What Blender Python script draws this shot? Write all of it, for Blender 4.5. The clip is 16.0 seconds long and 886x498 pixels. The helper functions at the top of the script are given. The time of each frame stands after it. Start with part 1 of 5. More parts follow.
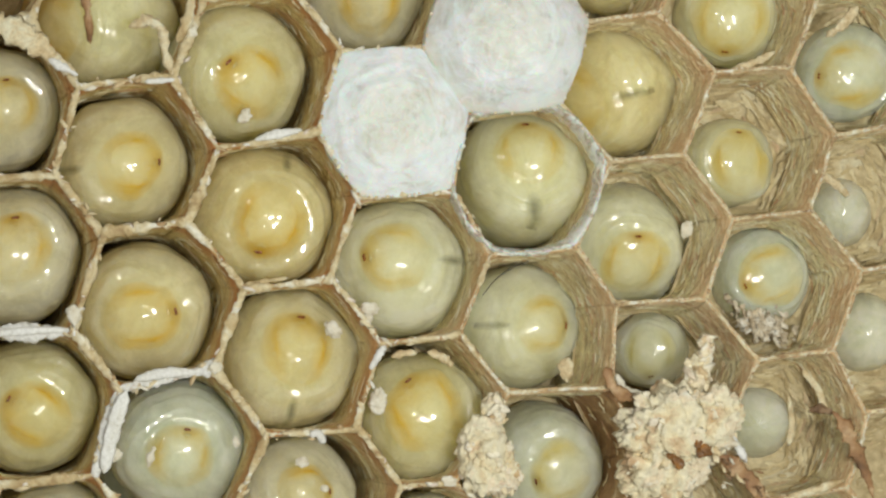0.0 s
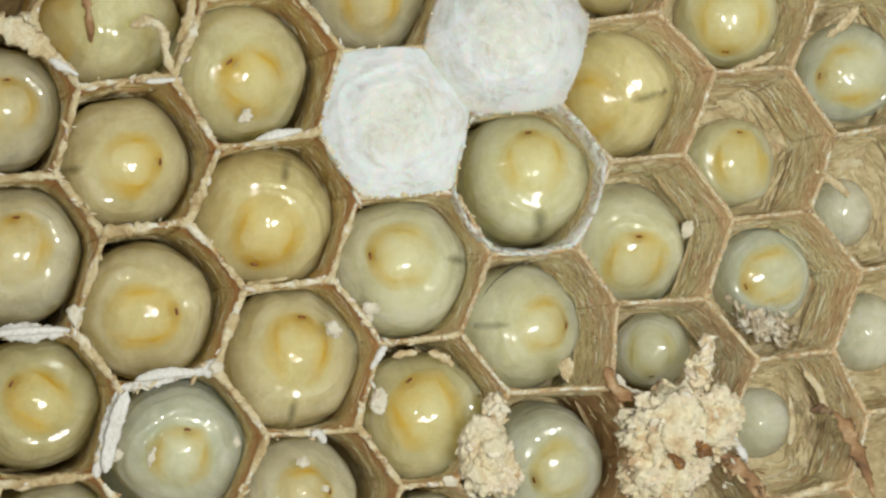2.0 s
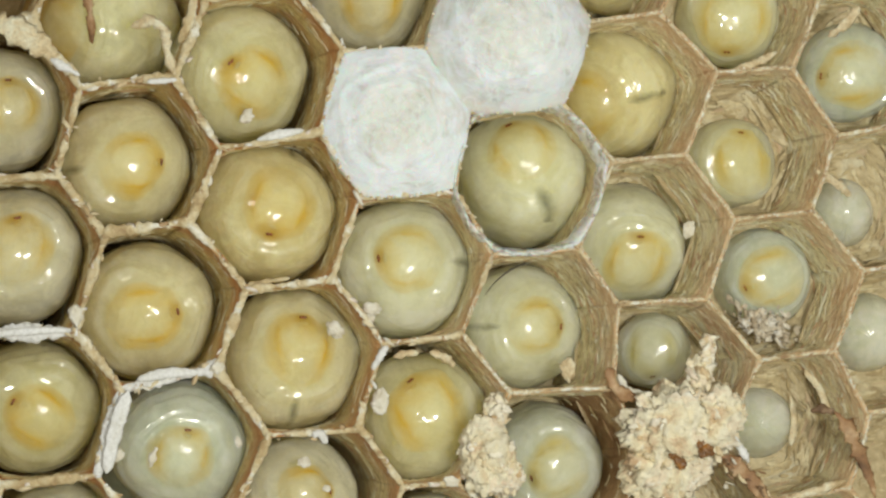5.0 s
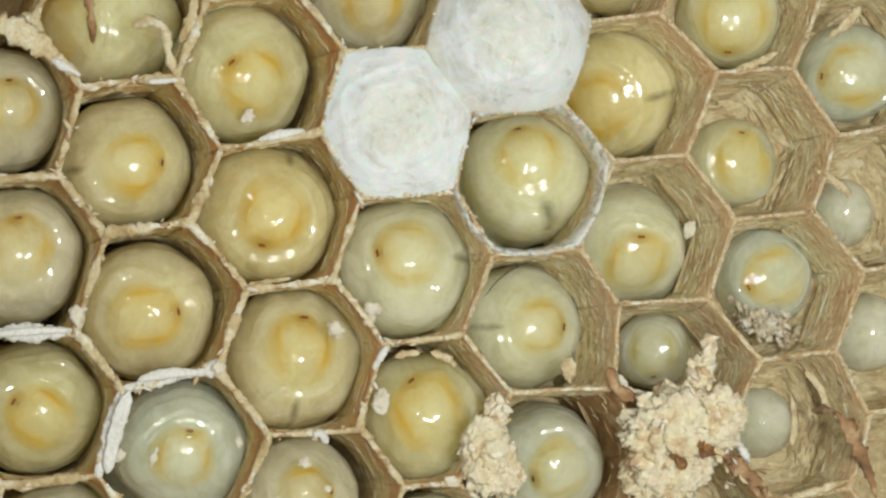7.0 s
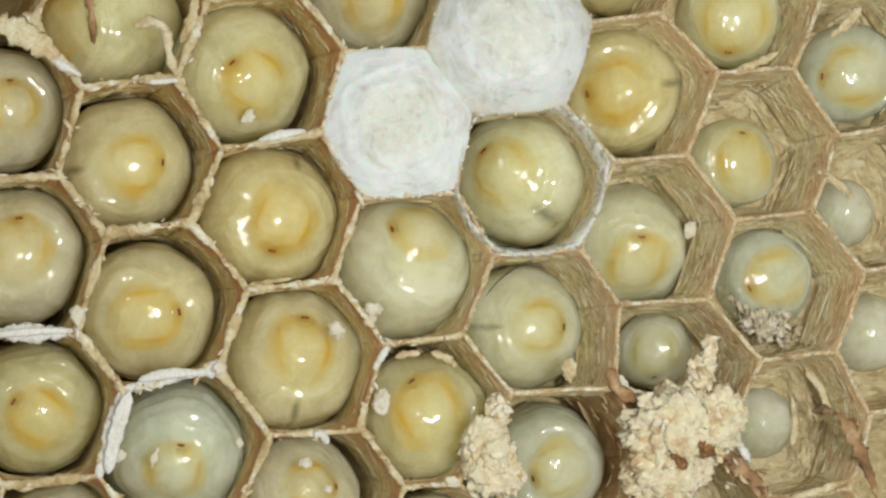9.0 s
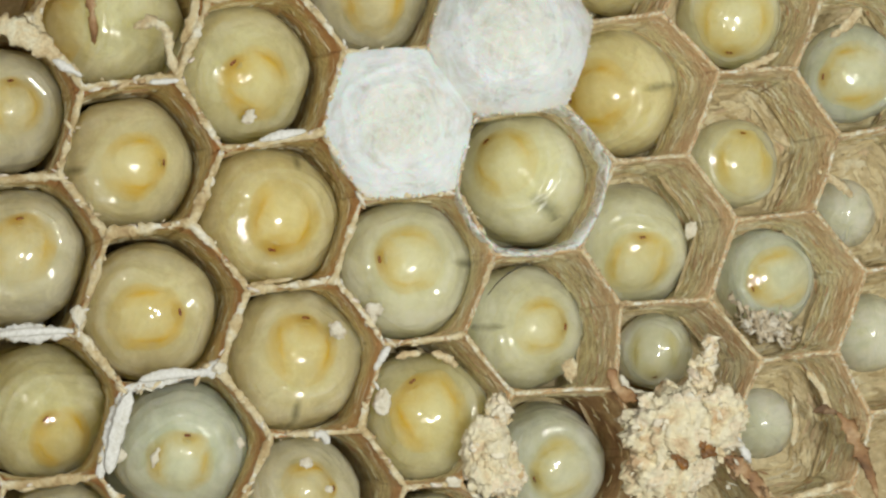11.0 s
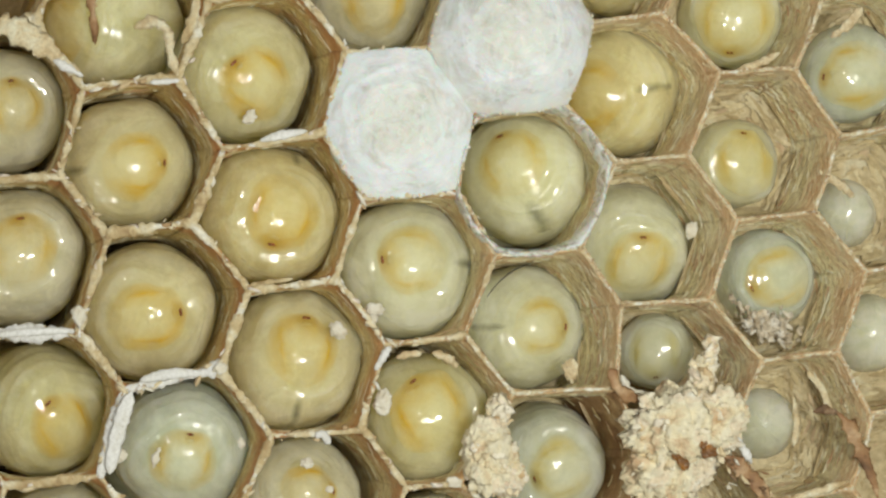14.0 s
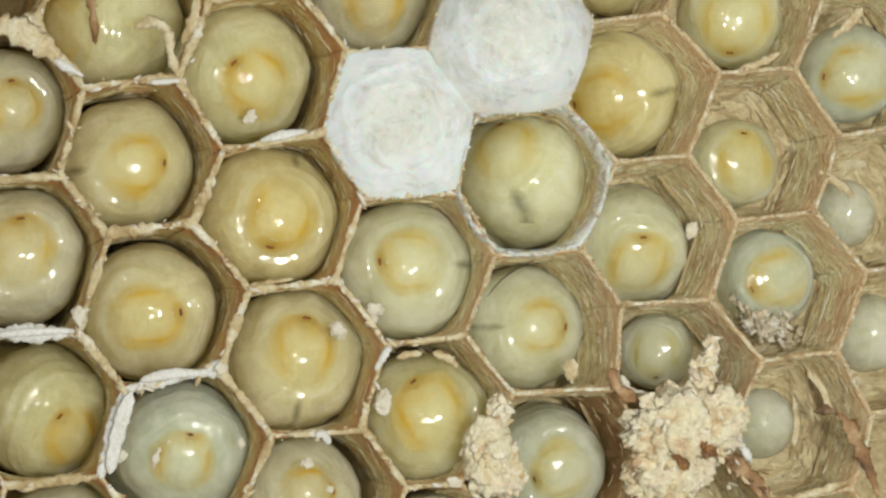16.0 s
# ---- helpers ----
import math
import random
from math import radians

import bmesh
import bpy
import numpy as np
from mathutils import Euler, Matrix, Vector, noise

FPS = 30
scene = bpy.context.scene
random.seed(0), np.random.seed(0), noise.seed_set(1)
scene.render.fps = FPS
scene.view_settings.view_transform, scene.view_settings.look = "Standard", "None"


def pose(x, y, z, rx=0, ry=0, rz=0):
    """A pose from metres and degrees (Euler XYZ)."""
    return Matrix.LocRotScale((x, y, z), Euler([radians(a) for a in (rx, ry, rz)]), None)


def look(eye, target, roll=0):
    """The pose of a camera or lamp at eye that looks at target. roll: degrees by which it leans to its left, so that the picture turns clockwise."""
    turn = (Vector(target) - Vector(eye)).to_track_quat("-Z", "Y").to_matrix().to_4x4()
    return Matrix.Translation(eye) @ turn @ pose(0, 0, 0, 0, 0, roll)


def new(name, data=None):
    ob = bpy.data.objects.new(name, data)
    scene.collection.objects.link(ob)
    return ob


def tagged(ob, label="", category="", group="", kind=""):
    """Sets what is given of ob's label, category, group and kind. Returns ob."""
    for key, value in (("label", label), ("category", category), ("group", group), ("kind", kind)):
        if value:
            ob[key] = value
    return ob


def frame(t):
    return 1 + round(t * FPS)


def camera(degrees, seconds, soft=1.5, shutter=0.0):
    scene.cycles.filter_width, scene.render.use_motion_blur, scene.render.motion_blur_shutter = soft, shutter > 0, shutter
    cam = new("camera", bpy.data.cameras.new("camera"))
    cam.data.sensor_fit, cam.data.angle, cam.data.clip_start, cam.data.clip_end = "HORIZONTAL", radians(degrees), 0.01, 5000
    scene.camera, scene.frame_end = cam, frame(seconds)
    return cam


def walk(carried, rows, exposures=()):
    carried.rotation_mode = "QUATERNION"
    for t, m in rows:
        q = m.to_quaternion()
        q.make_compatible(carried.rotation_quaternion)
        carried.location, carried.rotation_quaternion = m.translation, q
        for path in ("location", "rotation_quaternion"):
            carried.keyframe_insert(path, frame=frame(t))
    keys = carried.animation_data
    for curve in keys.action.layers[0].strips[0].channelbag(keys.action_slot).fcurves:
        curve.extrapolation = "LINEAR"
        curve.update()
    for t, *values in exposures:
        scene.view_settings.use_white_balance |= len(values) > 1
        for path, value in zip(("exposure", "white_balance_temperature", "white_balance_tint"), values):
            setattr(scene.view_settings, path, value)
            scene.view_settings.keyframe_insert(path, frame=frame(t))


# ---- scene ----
# An opened wasp comb lying on a table, its cells full of living larvae. Plan figures are in millimetres.
MM = 0.001
cam = camera(25.0, 16.0, soft=2.5)
TILT_X, TILT_Y, TILT_Z = 2.2509, -10.9386, 0.0000
walk(cam, [
    (0.0, pose(-0.022753, -0.004713, 0.117729, TILT_X, TILT_Y, TILT_Z)),
    (1.0, pose(-0.022767, -0.004713, 0.117726, TILT_X, TILT_Y, TILT_Z)),
    (2.0, pose(-0.022800, -0.004713, 0.117720, TILT_X, TILT_Y, TILT_Z)),
    (3.0, pose(-0.022823, -0.004710, 0.117715, TILT_X, TILT_Y, TILT_Z)),
    (4.0, pose(-0.022853, -0.004706, 0.117710, TILT_X, TILT_Y, TILT_Z)),
    (5.2, pose(-0.022880, -0.004703, 0.117705, TILT_X, TILT_Y, TILT_Z)),
    (6.5, pose(-0.022910, -0.004699, 0.117699, TILT_X, TILT_Y, TILT_Z)),
    (8.0, pose(-0.022953, -0.004686, 0.117691, TILT_X, TILT_Y, TILT_Z)),
    (9.0, pose(-0.022960, -0.004679, 0.117690, TILT_X, TILT_Y, TILT_Z)),
    (10.3, pose(-0.022993, -0.004672, 0.117684, TILT_X, TILT_Y, TILT_Z)),
    (11.5, pose(-0.023013, -0.004666, 0.117680, TILT_X, TILT_Y, TILT_Z)),
    (13.0, pose(-0.023030, -0.004662, 0.117677, TILT_X, TILT_Y, TILT_Z)),
    (14.0, pose(-0.023047, -0.004662, 0.117674, TILT_X, TILT_Y, TILT_Z)),
    (15.0, pose(-0.023057, -0.004662, 0.117672, TILT_X, TILT_Y, TILT_Z)),
    (16.0, pose(-0.023060, -0.004659, 0.117672, TILT_X, TILT_Y, TILT_Z)),
])

# ---- world and light ----
world = bpy.data.worlds.new("dim_room")
world.use_nodes = True
world.node_tree.nodes["Background"].inputs[0].default_value = (1.0, 0.985, 0.84, 1)
world.node_tree.nodes["Background"].inputs[1].default_value = 0.33
scene.world = world
scene.view_settings.exposure = 0.0


def led(x, y, z, size, watts):
    lamp = bpy.data.lights.new("macro_led", "AREA")
    lamp.shape, lamp.size, lamp.energy, lamp.color = "DISK", size * MM, watts, (0.978, 0.98, 0.885)
    ob = new("macro_led", lamp)
    ob.matrix_world = look((x * MM, y * MM, z * MM), (0, 0, 0))
    return ob


# small lamps of the macro light round the lens
led(-12, 10, 118, 4, 0.0097)
led(10, -4, 121, 4, 0.0166)
led(29, -3, 121, 5, 0.0414)
led(19, -18, 121, 4, 0.0166)
led(-8, -22, 118, 3, 0.0061)

# a small cooler light low on one side, its source unseen
side_panel = bpy.data.lights.new("side_light", "AREA")
side_panel.shape, side_panel.size, side_panel.size_y, side_panel.energy, side_panel.color = "RECTANGLE", 0.05, 0.08, 0.12, (0.98, 0.98, 1.0)
new("side_light", side_panel).matrix_world = look((-0.340, 0.210, 0.250), (0, 0, 0))


# ---- materials ----
def material(name, rough=0.6):
    mat = bpy.data.materials.new(name)
    mat.use_nodes = True
    shader = mat.node_tree.nodes["Principled BSDF"]
    shader.inputs["Roughness"].default_value = rough
    return mat, mat.node_tree, shader


def node(tree, kind, **values):
    made = tree.nodes.new(kind)
    for key, value in values.items():
        made.inputs[key.replace("_", " ")].default_value = value
    return made


def coords(tree, scale, space="Object"):
    place = tree.nodes.new("ShaderNodeTexCoord")
    grid = tree.nodes.new("ShaderNodeMapping")
    grid.inputs["Scale"].default_value = scale
    tree.links.new(place.outputs[space], grid.inputs["Vector"])
    return grid.outputs["Vector"]


def fuzz(tree, vector, scale, detail=4.0, rough=0.55, twist=0.0):
    n = node(tree, "ShaderNodeTexNoise", Scale=scale, Detail=detail, Roughness=rough, Distortion=twist)
    tree.links.new(vector, n.inputs["Vector"])
    return n.outputs["Fac"]


def ramp(tree, fac, stops):
    r = tree.nodes.new("ShaderNodeValToRGB")
    band = r.color_ramp
    while len(band.elements) < len(stops):
        band.elements.new(0.5)
    for e, (at, colour) in zip(band.elements, stops):
        e.position, e.color = at, (*colour, 1)
    tree.links.new(fac, r.inputs["Fac"])
    return r.outputs["Color"]


def mix(tree, fac, a, b, how="MIX"):
    m = tree.nodes.new("ShaderNodeMix")
    m.data_type, m.blend_type = "RGBA", how
    for socket, value in ((m.inputs[0], fac), (m.inputs[6], a), (m.inputs[7], b)):
        if isinstance(value, (int, float)):
            socket.default_value = value
        elif isinstance(value, tuple):
            socket.default_value = (*value, 1)
        else:
            tree.links.new(value, socket)
    return m.outputs[2]


def calc(tree, how, a, b=0.0, clamp=False):
    m = tree.nodes.new("ShaderNodeMath")
    m.operation, m.use_clamp = how, clamp
    for socket, value in zip(m.inputs, (a, b)):
        if isinstance(value, (int, float)):
            socket.default_value = value
        else:
            tree.links.new(value, socket)
    return m.outputs[0]


def relief(tree, shader, height, depth, strength=1.0):
    b = node(tree, "ShaderNodeBump", Strength=strength, Distance=depth)
    tree.links.new(height, b.inputs["Height"])
    tree.links.new(b.outputs["Normal"], shader.inputs["Normal"])


def paper_wall():
    """Chewed wood paper: layers of fibre laid along the rim, straw, khaki and rust."""
    mat, tree, shader = material("wasp_paper", 0.6)
    layers = fuzz(tree, coords(tree, (430, 430, 900)), 1.0, 6, 0.68, 1.5)
    fibres = fuzz(tree, coords(tree, (1300, 1300, 5600)), 1.0, 3, 0.6, 1.0)
    patches = fuzz(tree, coords(tree, (260, 260, 400)), 1.0, 5, 0.65)
    base = ramp(tree, layers, [(0.37, (0.54, 0.43, 0.22)), (0.44, (0.80, 0.69, 0.40)), (0.50, (0.92, 0.84, 0.52)),
                               (0.54, (0.66, 0.52, 0.28)), (0.61, (0.90, 0.83, 0.60))])
    place = tree.nodes.new("ShaderNodeTexCoord")
    split = tree.nodes.new("ShaderNodeSeparateXYZ")
    tree.links.new(place.outputs["Object"], split.inputs[0])
    # the newest layers by the rim are redder pulp, deepest in colour towards -x
    browner = calc(tree, "SUBTRACT", calc(tree, "MULTIPLY", patches, 0.8), calc(tree, "MULTIPLY", split.outputs[0], 70.0), True)
    young = calc(tree, "ADD", calc(tree, "MULTIPLY", split.outputs[2], 600.0), calc(tree, "MULTIPLY", patches, 2.6))
    young = calc(tree, "SUBTRACT", young, 0.05, True)
    rust = mix(tree, calc(tree, "MULTIPLY", young, 0.9), base, mix(tree, browner, (0.80, 0.54, 0.29), (0.66, 0.29, 0.12)))
    rust = mix(tree, calc(tree, "MULTIPLY", ramp(tree, patches, [(0.54, (0, 0, 0)), (0.64, (1, 1, 1))]), 0.5), rust, (0.70, 0.42, 0.22))
    grey = mix(tree, calc(tree, "MULTIPLY", ramp(tree, patches, [(0.34, (1, 1, 1)), (0.45, (0, 0, 0))]), 0.45), rust, (0.77, 0.71, 0.50))
    light = ramp(tree, fibres, [(0.53, (0, 0, 0)), (0.60, (1, 1, 1))])
    colour = mix(tree, calc(tree, "MULTIPLY", light, calc(tree, "SUBTRACT", 0.8, calc(tree, "MULTIPLY", browner, 0.55))), grey, (0.92, 0.82, 0.54))
    dark = ramp(tree, fibres, [(0.38, (1, 1, 1)), (0.46, (0, 0, 0))])
    colour = mix(tree, calc(tree, "MULTIPLY", dark, 0.25), colour, (0.30, 0.18, 0.075))
    # the paper is browner towards -x, in patches, and paler towards +x
    colour = mix(tree, browner, colour, (0.97, 0.86, 0.62), "MULTIPLY")
    tree.links.new(colour, shader.inputs["Base Color"])
    shader.inputs["Subsurface Weight"].default_value = 0.1
    shader.inputs["Subsurface Radius"].default_value = (1.0, 0.75, 0.45)
    shader.inputs["Subsurface Scale"].default_value = 0.0003
    relief(tree, shader, calc(tree, "ADD", layers, calc(tree, "MULTIPLY", fibres, 0.5)), 0.0004)
    return mat


def strand():
    """Loose wood fibres, each of its own shade."""
    mat, tree, shader = material("wood_fibre", 0.32)
    shade = tree.nodes.new("ShaderNodeNewGeometry")
    colour = ramp(tree, shade.outputs["Random Per Island"], [(0.0, (0.46, 0.34, 0.18)), (0.14, (0.64, 0.50, 0.26)), (0.40, (0.80, 0.68, 0.38)), (0.62, (0.90, 0.83, 0.54)), (0.70, (0.94, 0.90, 0.70)), (0.88, (0.95, 0.92, 0.74)), (0.9, (0.66, 0.42, 0.24)), (1.0, (0.60, 0.34, 0.18))])
    # those of the newest layers by the rim are redder
    place = tree.nodes.new("ShaderNodeTexCoord")
    split = tree.nodes.new("ShaderNodeSeparateXYZ")
    tree.links.new(place.outputs["Object"], split.inputs[0])
    patches = fuzz(tree, coords(tree, (260, 260, 400)), 1.0, 5, 0.65)
    young = calc(tree, "ADD", calc(tree, "MULTIPLY", split.outputs[2], 600.0), calc(tree, "MULTIPLY", patches, 2.6), True)
    colour = mix(tree, calc(tree, "MULTIPLY", young, 0.6), colour, mix(tree, shade.outputs["Random Per Island"], (0.68, 0.42, 0.22), (0.93, 0.74, 0.47)))
    tree.links.new(mix(tree, 0.3, colour, ramp(tree, fuzz(tree, coords(tree, (1, 1, 1)), 3000, 3), [(0.3, (0.4, 0.35, 0.3)), (0.6, (1, 1, 1))]), "MULTIPLY"), shader.inputs["Base Color"])
    return mat


def pulp(name, stops, rough=0.75, scale=900, depth=0.0002):
    """Crumbly dried paper pulp or silk."""
    mat, tree, shader = material(name, rough)
    coarse = fuzz(tree, coords(tree, (1, 1, 1)), scale, 5, 0.6, 0.4)
    fine = fuzz(tree, coords(tree, (1, 1, 1)), scale * 5, 3, 0.6)
    colour = ramp(tree, coarse, stops)
    colour = mix(tree, 0.35, colour, ramp(tree, fine, [(0.3, (0.35, 0.33, 0.3)), (0.65, (1, 1, 1))]), "MULTIPLY")
    tree.links.new(colour, shader.inputs["Base Color"])
    relief(tree, shader, calc(tree, "ADD", coarse, calc(tree, "MULTIPLY", fine, 0.4)), depth)
    return mat


def own_coords(tree):
    """Object coordinates shifted by a random step, so that no two larvae share a pattern."""
    place = tree.nodes.new("ShaderNodeTexCoord")
    info = tree.nodes.new("ShaderNodeObjectInfo")
    shift = tree.nodes.new("ShaderNodeVectorMath")
    tree.links.new(place.outputs["Object"], shift.inputs[0])
    tree.links.new(calc(tree, "MULTIPLY", info.outputs["Random"], 0.7), shift.inputs[1])
    return shift.outputs[0]


def grains(name, stops):
    """Crumbs and scraps, each of its own shade."""
    mat, tree, shader = material(name, 0.65)
    shade = tree.nodes.new("ShaderNodeNewGeometry")
    colour = ramp(tree, shade.outputs["Random Per Island"], stops)
    fine = fuzz(tree, coords(tree, (1, 1, 1)), 2200, 4)
    tree.links.new(mix(tree, 0.35, colour, ramp(tree, fine, [(0.3, (0.45, 0.40, 0.34)), (0.6, (1, 1, 1))]), "MULTIPLY"), shader.inputs["Base Color"])
    relief(tree, shader, fine, 0.00012)
    return mat


def skin(name, pale, deep, warm, crown, amber, lined=0.65):
    """Wet, translucent larval skin. The head is yellow at its flanks and mouth, with an amber groove down each side of the brow."""
    mat, tree, shader = material(name, 0.34)
    spot = own_coords(tree)
    cloud = fuzz(tree, spot, 420, 5, 0.62, 0.6)
    speck = fuzz(tree, spot, 1300, 4, 0.6)
    colour = ramp(tree, cloud, [(0.36, tuple(0.88 * c for c in deep)), (0.47, deep), (0.60, pale)])
    colour = mix(tree, calc(tree, "MULTIPLY", ramp(tree, speck, [(0.52, (0, 0, 0)), (0.66, (1, 1, 1))]), 0.30), colour, tuple(min(0.85, 1.2 * c) for c in pale))
    # the map of the skin: the head is the disc of radius 0.45, its mouth towards +x
    place = tree.nodes.new("ShaderNodeTexCoord")
    split = tree.nodes.new("ShaderNodeSeparateXYZ")
    tree.links.new(place.outputs["UV"], split.inputs[0])
    x = calc(tree, "SUBTRACT", split.outputs[0], 0.5)
    y = calc(tree, "ABSOLUTE", calc(tree, "SUBTRACT", split.outputs[1], 0.5))
    wob = calc(tree, "MULTIPLY", calc(tree, "SUBTRACT", fuzz(tree, spot, 420, 2), 0.5), 0.16)
    xx = calc(tree, "MULTIPLY", x, x)
    r = calc(tree, "ADD", calc(tree, "SQRT", calc(tree, "ADD", xx, calc(tree, "MULTIPLY", y, y))), wob)
    blotch = ramp(tree, fuzz(tree, spot, 520, 3), [(0.38, (0.25, 0.25, 0.25)), (0.60, (1, 1, 1))])
    neck = calc(tree, "DIVIDE", calc(tree, "SUBTRACT", 1.0, r), 0.5, True)
    # head tone is warm; the sides are coloured lighter to offset their dimmer light
    colour = mix(tree, calc(tree, "MULTIPLY", neck, 0.32), colour, warm)
    head = calc(tree, "DIVIDE", calc(tree, "SUBTRACT", 0.50, r), 0.22, True)
    flank = calc(tree, "MULTIPLY", calc(tree, "SUBTRACT", y, 0.09), 5.0, True)
    mouth = calc(tree, "MULTIPLY", calc(tree, "SUBTRACT", x, 0.02), 3.6, True)
    fill = calc(tree, "ADD", 0.17, calc(tree, "MULTIPLY", calc(tree, "MAXIMUM", flank, mouth), 0.62))
    fill = calc(tree, "MULTIPLY", calc(tree, "MULTIPLY", fill, head), calc(tree, "ADD", 0.45, calc(tree, "MULTIPLY", blotch, 0.75)), True)
    colour = mix(tree, fill, colour, crown)
    crease = calc(tree, "SUBTRACT", 1.0, calc(tree, "DIVIDE", calc(tree, "ABSOLUTE", calc(tree, "SUBTRACT", r, 0.42)), 0.055), True)
    colour = mix(tree, calc(tree, "MULTIPLY", calc(tree, "MULTIPLY", crease, blotch), 0.12), colour, amber)
    # the grooves spread a little towards the mouth and bend in at both ends
    line = calc(tree, "ADD", calc(tree, "SUBTRACT", calc(tree, "MULTIPLY", x, 0.10), calc(tree, "MULTIPLY", xx, 0.7)), calc(tree, "ADD", 0.24, calc(tree, "MULTIPLY", wob, 0.5)))
    off = calc(tree, "ABSOLUTE", calc(tree, "SUBTRACT", y, line))
    reach = calc(tree, "MULTIPLY", calc(tree, "SUBTRACT", 0.23, calc(tree, "ABSOLUTE", calc(tree, "SUBTRACT", x, 0.03))), 6.0, True)
    groove = calc(tree, "MULTIPLY", calc(tree, "SUBTRACT", 1.0, calc(tree, "DIVIDE", off, 0.05), True), reach)
    colour = mix(tree, calc(tree, "MULTIPLY", groove, calc(tree, "ADD", 0.05, calc(tree, "MULTIPLY", blotch, lined))), colour, amber)
    stain = calc(tree, "SQRT", calc(tree, "ADD", calc(tree, "POWER", calc(tree, "SUBTRACT", x, 0.35), 2.0), calc(tree, "MULTIPLY", calc(tree, "POWER", y, 2.0), 0.4)))
    stain = calc(tree, "SUBTRACT", 1.0, calc(tree, "DIVIDE", calc(tree, "ADD", stain, calc(tree, "MULTIPLY", wob, 0.6)), 0.12), True)
    colour = mix(tree, calc(tree, "MULTIPLY", stain, 0.75), colour, tuple(0.7 * c for c in amber))
    tree.links.new(colour, shader.inputs["Base Color"])
    wet(shader, 1.0)
    bumps = calc(tree, "ADD", fuzz(tree, spot, 560, 2, 0.5), calc(tree, "MULTIPLY", fuzz(tree, spot, 1700, 2, 0.5), 0.30))
    # fine wrinkles that run round the neck and body
    safe = calc(tree, "MAXIMUM", calc(tree, "SQRT", calc(tree, "ADD", xx, calc(tree, "MULTIPLY", y, y))), 0.01)
    round_it = tree.nodes.new("ShaderNodeCombineXYZ")
    tree.links.new(calc(tree, "DIVIDE", calc(tree, "MULTIPLY", x, 2.6), safe), round_it.inputs[0])
    tree.links.new(calc(tree, "DIVIDE", calc(tree, "MULTIPLY", calc(tree, "SUBTRACT", split.outputs[1], 0.5), 2.6), safe), round_it.inputs[1])
    tree.links.new(calc(tree, "MULTIPLY", safe, 9.0), round_it.inputs[2])
    info = tree.nodes.new("ShaderNodeObjectInfo")
    shift = tree.nodes.new("ShaderNodeVectorMath")
    tree.links.new(round_it.outputs[0], shift.inputs[0])
    tree.links.new(calc(tree, "MULTIPLY", info.outputs["Random"], 60.0), shift.inputs[1])
    wrinkles = fuzz(tree, shift.outputs[0], 1.0, 2, 0.5, 0.3)
    bumps = calc(tree, "ADD", bumps, calc(tree, "MULTIPLY", wrinkles, calc(tree, "MULTIPLY", calc(tree, "SUBTRACT", safe, 0.38, True), 0.9)))
    relief(tree, shader, calc(tree, "SUBTRACT", bumps, calc(tree, "MULTIPLY", groove, 0.3)), 0.00026)
    return mat


def wet(shader, depth):
    shader.inputs["Subsurface Weight"].default_value = depth
    shader.inputs["Subsurface Radius"].default_value = (1.0, 0.95, 0.75)
    shader.inputs["Subsurface Scale"].default_value = 0.0060
    shader.inputs["IOR"].default_value = 1.36
    shader.inputs["Specular IOR Level"].default_value = 0.10
    shader.inputs["Coat IOR"].default_value = 1.68
    shader.inputs["Coat Weight"].default_value = 0.8
    shader.inputs["Coat Roughness"].default_value = 0.075


def plain(name, colour, rough=0.5, other=None, scale=1500):
    mat, tree, shader = material(name, rough)
    other = other or tuple(0.7 * c for c in colour)
    tree.links.new(ramp(tree, fuzz(tree, coords(tree, (1, 1, 1)), scale, 4), [(0.35, other), (0.65, colour)]), shader.inputs["Base Color"])
    return mat


PAPER = paper_wall()
FIBRE = strand()
RIM = pulp("cream_rim_pulp", [(0.32, (0.42, 0.28, 0.13)), (0.44, (0.66, 0.52, 0.29)), (0.55, (0.78, 0.68, 0.45)), (0.64, (0.93, 0.90, 0.78))], 0.7, 620)
GRAIN = grains("rim_grain", [(0.0, (0.48, 0.31, 0.16)), (0.2, (0.70, 0.54, 0.32)), (0.5, (0.80, 0.69, 0.46)), (0.8, (0.88, 0.80, 0.62)), (0.93, (0.93, 0.91, 0.85)), (1.0, (0.66, 0.40, 0.24))])
GRAIN_BROWN = grains("rim_sliver", [(0.0, (0.46, 0.27, 0.13)), (0.2, (0.68, 0.48, 0.28)), (0.45, (0.82, 0.69, 0.46)), (0.75, (0.90, 0.84, 0.64)), (1.0, (0.94, 0.92, 0.83))])
CHAFF = grains("chewed_scraps", [(0.0, (0.70, 0.50, 0.28)), (0.12, (0.84, 0.70, 0.45)), (0.4, (0.92, 0.815, 0.595)), (0.7, (0.94, 0.875, 0.71)), (0.9, (0.94, 0.89, 0.76)), (1.0, (0.88, 0.70, 0.52))])
STRAW = grains("straw_bed", [(0.0, (0.44, 0.33, 0.17)), (0.25, (0.60, 0.49, 0.28)), (0.6, (0.69, 0.58, 0.35)), (0.88, (0.76, 0.67, 0.44)), (1.0, (0.58, 0.41, 0.25))])
# rust stain, darkened further for the shade under the lump
STAIN_SHADE = pulp("rust_stained_shaded_paper", [(0.34, (0.22, 0.11, 0.05)), (0.45, (0.36, 0.20, 0.09)), (0.56, (0.48, 0.30, 0.14)), (0.66, (0.62, 0.44, 0.24))], 0.6, 460, 0.0003)
